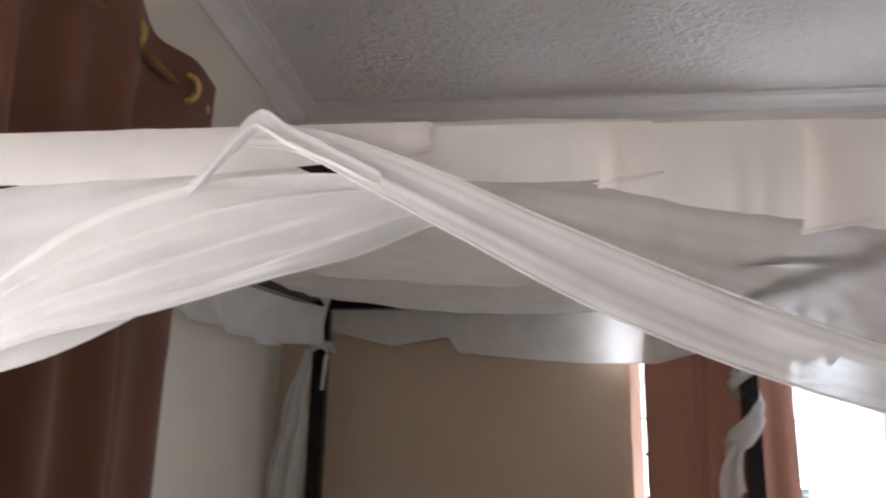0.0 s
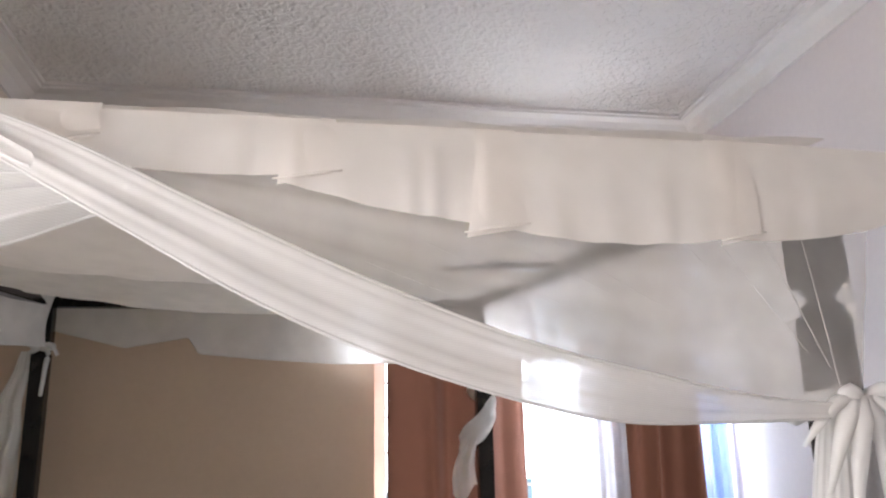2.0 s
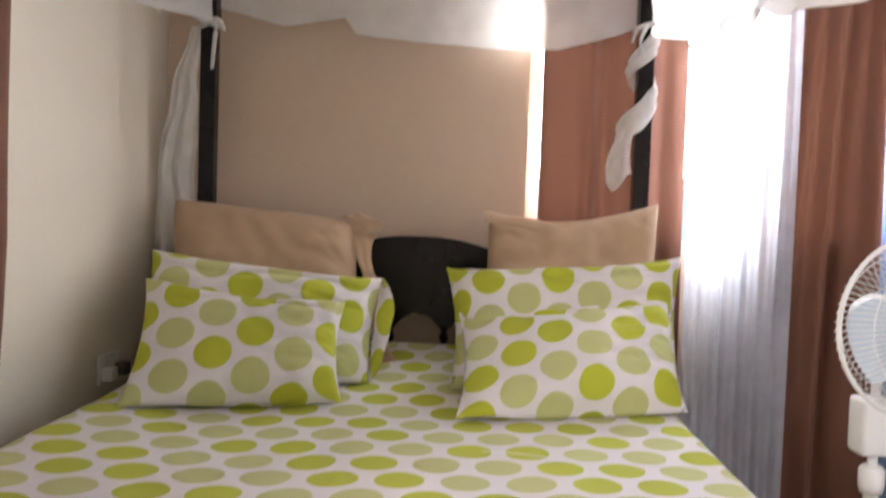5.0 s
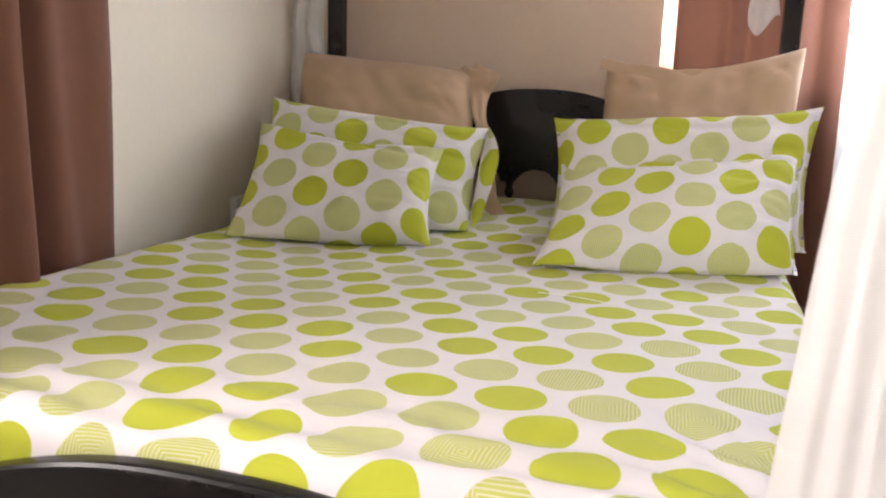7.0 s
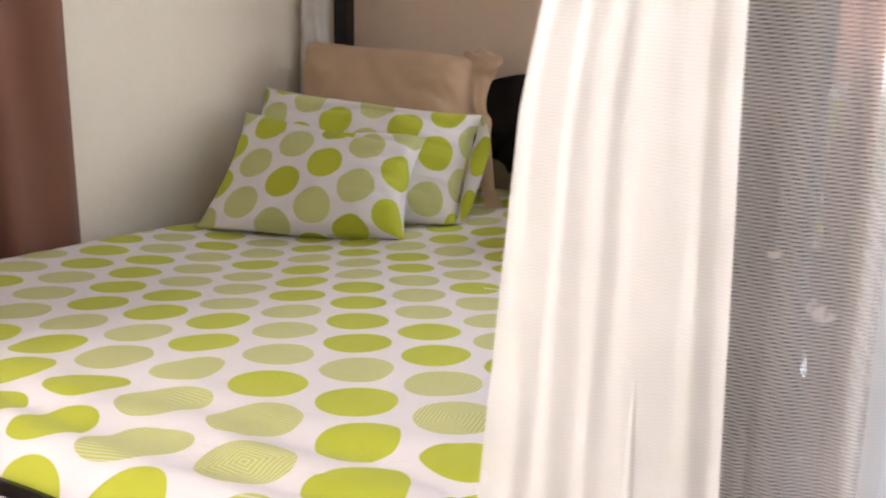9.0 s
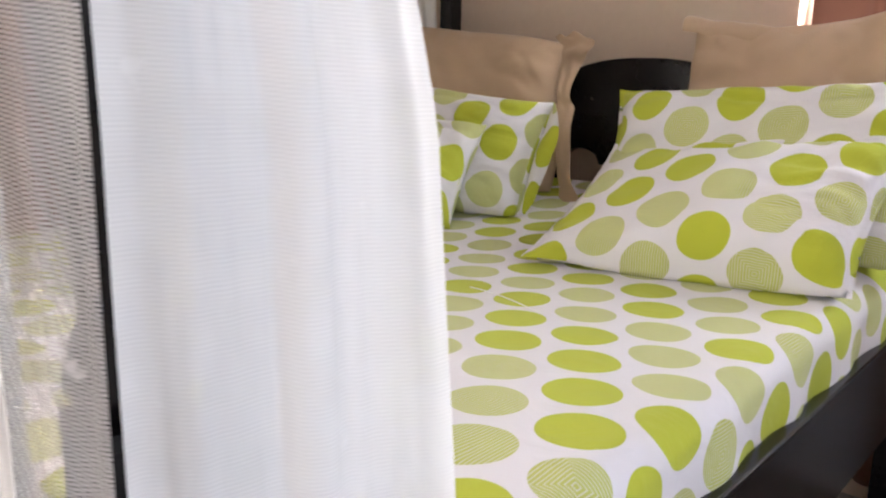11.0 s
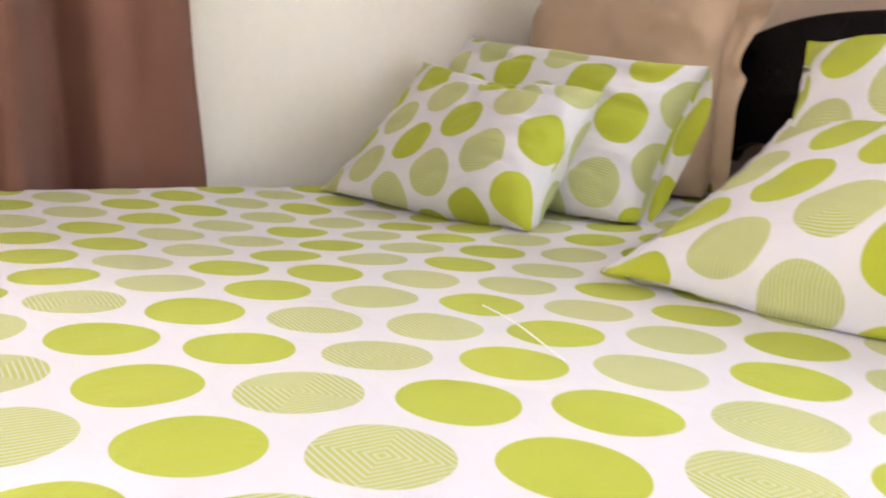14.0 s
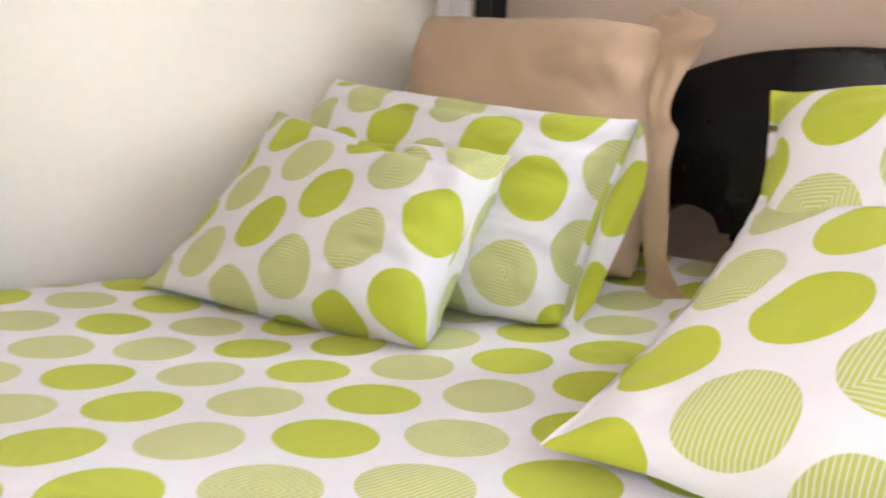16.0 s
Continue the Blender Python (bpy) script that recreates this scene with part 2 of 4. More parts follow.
GREY = plain("dark_grey_plastic", (0.06, 0.06, 0.065), (0.10, 0.10, 0.105), 0.45, scale=4, fine=90)
ALU = plain("white_window_frame", (0.62, 0.62, 0.62), (0.72, 0.72, 0.72), 0.4, scale=4, fine=90)
MATTRESS = plain("cream_mattress_ticking", (0.55, 0.50, 0.44), (0.65, 0.6, 0.54), 0.9, scale=20, fine=300)
glass_m, gn, gl, gb = material("window_glass")
gb.inputs["Transmission Weight"].default_value, gb.inputs["Roughness"].default_value, gb.inputs["IOR"].default_value = 1.0, 0.0, 1.45
GLASS = glass_m
outm, on, ol, ob_ = material("bright_overcast_outside")
em = on.new("ShaderNodeEmission")
em.inputs["Color"].default_value, em.inputs["Strength"].default_value = (0.52, 0.84, 1.0, 1), 0.95
ol.new(em.outputs[0], on["Material Output"].inputs["Surface"])
OUTSIDE = outm

# ---- mesh helpers ----


def part(name, bm, mat, parent=None, label="", smooth=False):
    me = bpy.data.meshes.new(name)
    bm.normal_update()
    bm.to_mesh(me)
    bm.free()
    for mt in mat if isinstance(mat, (list, tuple)) else (mat,):
        me.materials.append(mt)
    if smooth:
        me.polygons.foreach_set("use_smooth", [True] * len(me.polygons))
    ob = new(name, me)
    if parent:
        ob.parent = parent
    if label:
        ob["label"] = label
    return ob


def empty(name, label, category, group="", at=(0, 0, 0)):
    ob = new(name)
    ob.empty_display_size = 0.1
    ob.matrix_world = Matrix.Translation(at)
    return tagged(ob, label, category, group)


def box(bm, lo, hi, bevel=0.0):
    """A box between two corners, with small bevels on its edges."""
    got = bmesh.ops.create_cube(bm, size=1.0)["verts"]
    lo, hi = Vector(lo), Vector(hi)
    for v in got:
        v.co = Vector((lo[i] + (hi[i] - lo[i]) * (v.co[i] + 0.5) for i in range(3)))
    if bevel:
        edges = list({e for v in got for e in v.link_edges})
        bmesh.ops.bevel(bm, geom=edges, offset=bevel, segments=2, affect="EDGES", profile=0.6)
    return bm


def boxed(lo, hi, bevel=0.0):
    return box(bmesh.new(), lo, hi, bevel)


def sheet(nu, nv, f, uv=None, close_u=False):
    """A grid of nu by nv cells whose points are f(u, v), u and v from 0 to 1, with cloth UVs from uv(u, v) in metres."""
    bm = bmesh.new()
    grid = [[bm.verts.new(f(i / nu, j / nv)) for j in range(nv + 1)] for i in range(nu + (0 if close_u else 1))]
    lay = bm.loops.layers.uv.new("cloth") if uv else None
    for i in range(nu):
        for j in range(nv):
            k = (i + 1) % len(grid)
            face = bm.faces.new((grid[i][j], grid[k][j], grid[k][j + 1], grid[i][j + 1]))
            if lay:
                for loop, (a, b) in zip(face.loops, ((i, j), (i + 1, j), (i + 1, j + 1), (i, j + 1))):
                    loop[lay].uv = uv(a / nu, b / nv)
    return bm


def tube(bm, pts, radius, sides=8, closed=False):
    """A round tube along the points; radius: a number, or one for each point."""
    pts = [Vector(p) for p in pts]
    n = len(pts)
    rings = []
    up = Vector((0, 0, 1))
    for i, p in enumerate(pts):
        a, b = (pts[(i - 1) % n], pts[(i + 1) % n]) if closed else (pts[max(i - 1, 0)], pts[min(i + 1, n - 1)])
        d = (b - a).normalized()
        s = d.cross(up)
        if s.length < 0.05:
            s = d.cross(Vector((0, 1, 0)))
        s.normalize()
        w = s.cross(d)
        r = radius[i] if isinstance(radius, (list, tuple)) else radius
        rings.append([bm.verts.new(p + (s * math.cos(q) + w * math.sin(q)) * r) for q in (2 * math.pi * k / sides for k in range(sides))])
    for i in range(n if closed else n - 1):
        a, b = rings[i], rings[(i + 1) % n]
        for k in range(sides):
            bm.faces.new((a[k], a[(k + 1) % sides], b[(k + 1) % sides], b[k]))
    if not closed:
        bm.faces.new(rings[0][::-1])
        bm.faces.new(rings[-1])
    return bm


def lathe(bm, profile, at, sides=20, tilt=None):
    """Turns (radius, height) pairs round the z axis at a place; tilt: a matrix laid on the finished shape."""
    rows = []
    for r, h in profile:
        rows.append([bm.verts.new((r * math.cos(2 * math.pi * k / sides), r * math.sin(2 * math.pi * k / sides), h)) for k in range(sides)])
    for a, b in zip(rows, rows[1:]):
        for k in range(sides):
            bm.faces.new((a[k], a[(k + 1) % sides], b[(k + 1) % sides], b[k]))
    bm.faces.new(rows[0][::-1])
    bm.faces.new(rows[-1])
    m = Matrix.Translation(at) @ (tilt or Matrix())
    bmesh.ops.transform(bm, matrix=m, verts=[v for row in rows for v in row])
    return bm


def catmull(pts, s):
    """A smooth curve through the points at s from 0 to 1."""
    n = len(pts) - 1
    k = min(int(s * n), n - 1)
    t = s * n - k
    p = [Vector(pts[min(max(k + d, 0), n)]) for d in (-1, 0, 1, 2)]
    return 0.5 * (2 * p[1] + (p[2] - p[0]) * t + (2 * p[0] - 5 * p[1] + 4 * p[2] - p[3]) * t * t + (3 * p[1] - p[0] - 3 * p[2] + p[3]) * t ** 3)


def nz(x, y=0.0, z=0.0):
    return noise.noise(Vector((x, y, z)))


def setting(name, bm, mat, label, category):
    return tagged(part(name, bm, mat), label, category, kind="structure")


# ---- the room ----
LEFT, RIGHT, BACK, FRONT, TOP = -0.71, 2.0, 3.19, -1.60, 2.895
WIN = (0.618, 1.94, 1.14, 2.32)
SIDE = (-0.55, 1.40, 0.95, 2.25)
FILL_OPENING = (0.45, 1.60, 2.08)
T = 0.18

# back wall with its window opening
bm = bmesh.new()
box(bm, (LEFT - T, BACK, 0), (WIN[0], BACK + T, TOP + 0.1))
box(bm, (WIN[1], BACK, 0), (RIGHT + T, BACK + T, TOP + 0.1))
box(bm, (WIN[0], BACK, 0), (WIN[1], BACK + T, WIN[2]))
box(bm, (WIN[0], BACK, WIN[3]), (WIN[1], BACK + T, TOP + 0.1))
setting("wall_back", bm, TAN_WALL, "tan painted wall behind the headboard with a window", "wall")
# left wall with its window opening
bm = bmesh.new()
box(bm, (LEFT - T, FRONT - T, 0), (LEFT, SIDE[0], TOP + 0.1))
box(bm, (LEFT - T, SIDE[1], 0), (LEFT, BACK, TOP + 0.1))
box(bm, (LEFT - T, SIDE[0], 0), (LEFT, SIDE[1], SIDE[2]))
box(bm, (LEFT - T, SIDE[0], SIDE[3]), (LEFT, SIDE[1], TOP + 0.1))
setting("wall_left", bm, CREAM, "cream painted wall beside the bed", "wall")
# right wall; its opening is out of view, added to let the fill in
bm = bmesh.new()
box(bm, (RIGHT, FRONT - T, 0), (RIGHT + T, FILL_OPENING[0], TOP + 0.1))
box(bm, (RIGHT, FILL_OPENING[1], 0), (RIGHT + T, BACK, TOP + 0.1))
box(bm, (RIGHT, FILL_OPENING[0], FILL_OPENING[2]), (RIGHT + T, FILL_OPENING[1], TOP + 0.1))
setting("wall_right", bm, LILAC, "pale lilac painted wall with an unseen opening added for fill light", "wall")
setting("wall_front", boxed((LEFT, FRONT - T, 0), (RIGHT, FRONT, TOP + 0.1)), CREAM, "cream painted wall", "wall")
setting("ceiling", boxed((LEFT, FRONT, TOP), (RIGHT, BACK, TOP + 0.08)), CEILING, "off-white ceiling with rough trowelled plaster texture", "ceiling")


def coving(name, a, b, inward):
    """A stepped plaster coving along the top of a wall from a to b."""
    prof = ((0.0, 0.0), (0.0, -0.095), (0.012, -0.095), (0.018, -0.078), (0.03, -0.05), (0.052, -0.03), (0.082, -0.02), (0.085, -0.012), (0.10, -0.012), (0.10, 0.0))
    bm = bmesh.new()
    a, b, inward = Vector(a), Vector(b), Vector(inward)
    ends = [[bm.verts.new(p + inward * (o + 0.001) + Vector((0, 0, h - 0.001))) for o, h in prof] for p in (a, b)]
    for k in range(len(prof)):
        j = (k + 1) % len(prof)
        bm.faces.new((ends[0][k], ends[0][j], ends[1][j], ends[1][k]))
    bm.faces.new(ends[0])
    bm.faces.new(ends[1][::-1])
    bmesh.ops.recalc_face_normals(bm, faces=bm.faces)
    setting(name, bm, COVING, "white moulded plaster coving under the ceiling", "coving")


coving("trim_coving_back", (LEFT, BACK, TOP), (RIGHT, BACK, TOP), (0, -1, 0))
coving("trim_coving_left", (LEFT, FRONT, TOP), (LEFT, BACK, TOP), (1, 0, 0))
coving("trim_coving_right", (RIGHT, FRONT, TOP), (RIGHT, BACK, TOP), (-1, 0, 0))

bm = boxed((LEFT - T, FRONT - T, -0.12), (RIGHT + T, BACK + T, -0.012))
floor = setting("floor", bm, GROUT, "beige ceramic tile floor with grey grout", "floor")


def window_unit(name, label, lo, hi, axis, bars):
    """A window of a frame, mullions and panes in its wall opening. axis: the way that the pane faces."""
    ob = empty(name, label, "window", at=lo)
    ob["kind"] = "structure"
    lo, hi = Vector(lo), Vector(hi)
    a = 1 - axis
    d = hi - lo

    def bar(n, s0, s1, z0, z1, mat=ALU, th=0.045, off=0.06):
        p, q = Vector(), Vector()
        p[a], q[a], p[2], q[2] = s0, s1, z0, z1
        p[axis], q[axis] = off - th / 2, off + th / 2
        o = part(n, boxed(p, q, 0.004 if th > 0.02 else 0), mat, ob)
        return o

    w, h = d[a], d[2]
    sgn = 1 if d[axis] > 0 else -1
    off = 0.09 * sgn
    bar("window_frame", 0, w, 0, 0.05, off=off)
    bar("window_frame", 0, w, h - 0.05, h, off=off)
    bar("window_frame", 0, 0.05, 0.05, h - 0.05, off=off)
    bar("window_frame", w - 0.05, w, 0.05, h - 0.05, off=off)
    for k in range(1, bars):
        x = w * k / bars
        bar("mullion", x - 0.02, x + 0.02, 0.05, h - 0.05, off=off)
    for k in range(bars):
        g = bar("pane", w * k / bars + 0.02, w * (k + 1) / bars - 0.02, 0.05, h - 0.05, GLASS, 0.006, off)
        g.visible_shadow = False
    for k in range(1, 9):
        z = h * k / 9
        bar("security_bar", 0.05, w - 0.05, z - 0.006, z + 0.006, ALU, 0.012, off + 0.045 * sgn)
    return ob


window_unit("window_1", "white framed window with horizontal security bars, bright daylight outside", (WIN[0], BACK, WIN[2]), (WIN[1], BACK + T, WIN[3]), 1, 3)
window_unit("window_2", "white framed side window behind a brown curtain", (LEFT, SIDE[0], SIDE[2]), (LEFT - T, SIDE[1], SIDE[3]), 0, 3)

bm = sheet(1, 1, lambda u, v: (-2.0 + 7 * u, BACK + 3.0, -1 + 6 * v))
tagged(part("backdrop", bm, OUTSIDE), "plain bright overexposed daylight outside the window", "backdrop", kind="structure")

# ---- the bed ----
BX0, BX1, BY0, BY1, BZ = -0.575, 1.02, 1.125, 3.03, 0.722
POSTS = {"HL": (-0.517, 3.072), "HR": (1.003, 3.06), "FL": (-0.505, 1.095), "FR": (1.008, 1.095)}


def cz(y):
    """Height of the canopy frame along the bed."""
    return 1.872 + 0.089 * (y - 1.0)


bed = empty("canopy_bed", "black wooden four-poster double bed with an arched headboard", "bed", at=(0.25, 2.0, 0))


def bedpart(name, bm, mat=BLACK, label="", smooth=False):
    o = part(name, bm, mat, None, label, smooth)
    o.parent = bed
    o.matrix_parent_inverse = bed.matrix_world.inverted()
    return o


def post(x, y, top):
    bm = bmesh.new()
    s = 0.029 if y > 2 else 0.027
    box(bm, (x - s, y - s, 0), (x + s, y + s, 0.95), 0.004)
    lathe(bm, [(0.024, 0.95), (0.031, 0.965), (0.031, 0.98), (0.022, 1.0), (0.025, 1.05), (0.025, 1.10)], (x, y, 0), 16)
    box(bm, (x - s + 0.002, y - s + 0.002, 1.10), (x + s - 0.002, y + s - 0.002, top - 0.188), 0.005)
    lathe(bm, [(s - 0.003, top - 0.19), (s, top - 0.185), (s, top - 0.178), (s - 0.008, top - 0.172), (s - 0.009, top - 0.164), (s - 0.001, top - 0.156), (s - 0.003, top - 0.15)], (x, y, 0), 20)
    box(bm, (x - s, y - s, top - 0.152), (x + s, y + s, top), 0.004)
    bedpart("post", bm)


for key, (x, y) in POSTS.items():
    post(x, y, cz(y) + (0.015 if y > 2 else -0.006))


def beam(a, b, w=0.045, h=0.035):
    a, b = Vector(a), Vector(b)
    d = (b - a).normalized()
    s = d.cross(Vector((0, 0, 1))).normalized() * w / 2
    u = Vector((0, 0, h / 2))
    bm = bmesh.new()
    ends = [[bm.verts.new(p + i * s + j * u) for i, j in ((-1, -1), (1, -1), (1, 1), (-1, 1))] for p in (a, b)]
    for k in range(4):
        bm.faces.new((ends[0][k], ends[0][(k + 1) % 4], ends[1][(k + 1) % 4], ends[1][k]))
    bm.faces.new(ends[0])
    bm.faces.new(ends[1])
    bmesh.ops.recalc_face_normals(bm, faces=bm.faces)
    bmesh.ops.bevel(bm, geom=bm.edges[:], offset=0.003, segments=2, affect="EDGES")
    bedpart("canopy_beam", bm)


def at_top(k, dx=0, dy=0):
    x, y = POSTS[k]
    return (x + dx, y + dy, cz(y) + 0.002)


beam(at_top("HL", 0.027), at_top("HR", -0.027))
beam((POSTS["FL"][0] + 0.027, POSTS["FL"][1], cz(1.095) + 0.002), (POSTS["FR"][0] - 0.027, POSTS["FR"][1], cz(1.095) + 0.002))
beam(at_top("HL", 0, -0.027), at_top("FL", 0, 0.027))
beam(at_top("HR", 0, -0.027), at_top("FR", 0, 0.027))
beam((-0.445, 2.02, cz(2.02)), (0.952, 2.02, cz(2.02)), 0.03, 0.018)


def arch_board(name, x0, x1, y, thick, bottom, crest, ends, scallops=None):
    """A board with an arched top; scallops: (pitch, width, height) of arched notches along its lower edge."""
    n = 96
    mid = (x0 + x1) / 2
    bm = bmesh.new()
    front, back = [], []
    for side, yy in ((front, y - thick / 2), (back, y + thick / 2)):
        for i in range(n + 1):
            x = x0 + (x1 - x0) * i / n
            q = abs(x - mid) / ((x1 - x0) / 2)
            top = ends + (crest - ends) * (0.5 + 0.5 * math.cos(math.pi * min(q / 0.92, 1.0) ** 1.25))
            low = bottom
            if scallops:
                p, w, h = scallops
                g = abs(((x - mid) / p + 0.5) % 1.0 - 0.5) * p
                if g < w / 2:
                    low = bottom + h * math.sqrt(max(0.0, 1 - (2 * g / w) ** 2))
            side.append((bm.verts.new((x, yy, low)), bm.verts.new((x, yy, top))))
    for i in range(n):
        bm.faces.new((front[i][0], front[i + 1][0], front[i + 1][1], front[i][1]))
        bm.faces.new((back[i + 1][0], back[i][0], back[i][1], back[i + 1][1]))
        bm.faces.new((front[i][1], front[i + 1][1], back[i + 1][1], back[i][1]))
        bm.faces.new((front[i + 1][0], front[i][0], back[i][0], back[i + 1][0]))
    for i in (0, n):
        bm.faces.new((front[i][0], front[i][1], back[i][1], back[i][0]))
    bmesh.ops.recalc_face_normals(bm, faces=bm.faces)
    top_edges = [e for e in bm.edges if all(v.co.z > bottom + 0.12 for v in e.verts) and abs(e.verts[0].co.x - e.verts[1].co.x) > 1e-5 and e.is_manifold and e.calc_face_angle(0) > 1.0]
    bmesh.ops.bevel(bm, geom=top_edges, offset=thick * 0.3, segments=3, affect="EDGES", profile=0.6)
    return bedpart(name, bm)


arch_board("headboard", -0.49, 0.976, 3.066, 0.032, 0.862, 1.181, 0.97, (0.19, 0.135, 0.045))
bedpart("headboard_rail", boxed((-0.49, 3.05, 0.66), (0.976, 3.082, 0.80), 0.004))


def spindle(x, y, z0, z1):
    h = z1 - z0
    prof = [(0.009, 0), (0.014, 0.08 * h), (0.010, 0.18 * h), (0.016, 0.35 * h), (0.015, 0.5 * h), (0.009, 0.7 * h), (0.015, 0.82 * h), (0.010, h)]
    bedpart("spindle", lathe(bmesh.new(), [(r, z0 + q) for r, q in prof], (x, y, 0), 12), smooth=True)


for k in range(-3, 4):
    spindle(0.243 + 0.19 * k + 0.095, 3.066, 0.795, 0.868)
arch_board("footboard", -0.471, 0.974, 1.11, 0.034, 0.40, 0.697, 0.575)
bedpart("footboard_rail", boxed((-0.471, 1.095, 0.26), (0.974, 1.125, 0.405), 0.004))
for x in (POSTS["FL"][0] - 0.045, POSTS["FR"][0] + 0.02):
    bedpart("side_rail", boxed((x - 0.014, 1.13, 0.36), (x + 0.014, 3.03, 0.60), 0.006))
for k in range(9):
    y = 1.18 + 0.205 * k
    bedpart("bed_slat", boxed((-0.48, y, 0.365), (0.99, y + 0.08, 0.385), 0.002))

# mattress, hidden under its fitted sheet
tagged(part("mattress", boxed((-0.475, 1.16, 0.385), (0.975, 3.0, 0.69), 0.03), MATTRESS), "cream mattress under a dotted sheet on the bed slats", "mattress")


def sheet_point(s, t):
    """The draped sheet: s across, t along, in metres of cloth from the mattress edges."""
    drop = 0.17
    w, l = BX1 - BX0, BY1 - BY0
    r = 0.045
    x, y, z = BX0 + s, BY0 + t, BZ

    def over(d):
        if d <= 0:
            return 0.0, 0.0
        arc = r * math.pi / 2
        if d < arc:
            a = d / r
            return r * math.sin(a), r * (1 - math.cos(a))
        return r, r + d - arc
    ox, oz = 0.0, 0.0
    if s < r:
        h, v = over(r - s)
        x, z = BX0 + r - h, z - v
    elif s > w - r:
        h, v = over(s - (w - r))
        x, z = BX1 - r + h, z - v
    if t < r:
        h, v = over(r - t)
        y, z = BY0 + r - h, z - v
    edge = min(s, w - s)
    z += 0.075 * max(0.0, (y - 2.3) / 0.65) ** 1.3 * min(1, max(0, edge + 0.05) * 6)
    z += 0.022 * max(0.0, min(1.0, (-0.10 - x) / 0.4)) ** 1.5 * max(0.0, min(1.0, (z - 0.66) * 20))
    top = max(0.0, min(1.0, (z - 0.62) * 10))
    z += top * (0.006 * nz(x * 3.1, y * 2.3) + 0.0025 * nz(x * 9, y * 14, 3.0))
    # pulled creases where the corners at the foot are tucked in
    for cx, sg in ((BX0, 1), (BX1, -1)):
        dx, dy = (x - cx) * sg, y - BY0
        q = math.hypot(dx, dy)
        if q < 0.55 and dx > -0.02:
            a = math.atan2(dy, max(dx, 1e-3))
            z += top * (0.009 * math.sin(a * 13 + 2 * nz(q * 6, a)) + 0.014 * (abs(math.sin(a * 15 + 1.6 * nz(q * 5, a * 2))) ** 0.6 - 0.6)) * max(0.0, 1 - q / 0.55)
    z += top * (0.0055 * math.sin((y + 0.16 * x) * 62 + 1.5 * nz(x * 2) + 2.0 * nz(x * 5, y * 6)) + 0.004 * (abs(math.sin((y - 0.35 * x) * 34 + 2.2 * nz(x * 3, y * 4))) ** 0.5 - 0.6)) * math.exp(-((y - BY0 - 0.10) / 0.15) ** 2)
    if s > w - r + 0.03 or s < r - 0.03:
        x += 0.012 * math.sin(y * 24 + 2 * nz(y * 5)) * (1 if s > 1 else -1) * max(0.0, (BZ - 0.03 - z)) * 6
    if t < r - 0.03:
        y -= 0.008 * (0.4 + nz(x * 9)) * max(0.0, (BZ - 0.03 - z)) * 5
    return (x, y, z)


S0, S1, T0, T1 = -0.125, BX1 - BX0 + 0.155, -0.10, BY1 - BY0
su = lambda u: S0 + (S1 - S0) * u
tv = lambda v: T0 + (T1 - T0) * v


def sheet_uv(u, v):
    """The print lies a little askew and stretched on the mattress."""
    x, y = su(u) + BX0 - 0.4, tv(v) + BY0 - 1.7
    pull = max(0.0, min(1.0, (-0.12 - y) * 3.5))
    x, y = x + 0.024 * pull * nz(x * 8, y * 11, 4.0), y + 0.026 * pull * nz(x * 7, y * 13, 9.0)
    return (PITCH_X * (-0.0842 + 7.5541 * x - 0.3137 * y), PITCH_Y * (0.3119 - 0.2093 * x + 4.7251 * y))


bm = sheet(220, 240, lambda u, v: sheet_point(su(u), tv(v)), sheet_uv)
tagged(part("fitted_sheet", bm, DOTS, smooth=True), "white cotton bedsheet printed with lime green dots, tucked in", "bedsheet")

# ---- pillows ----


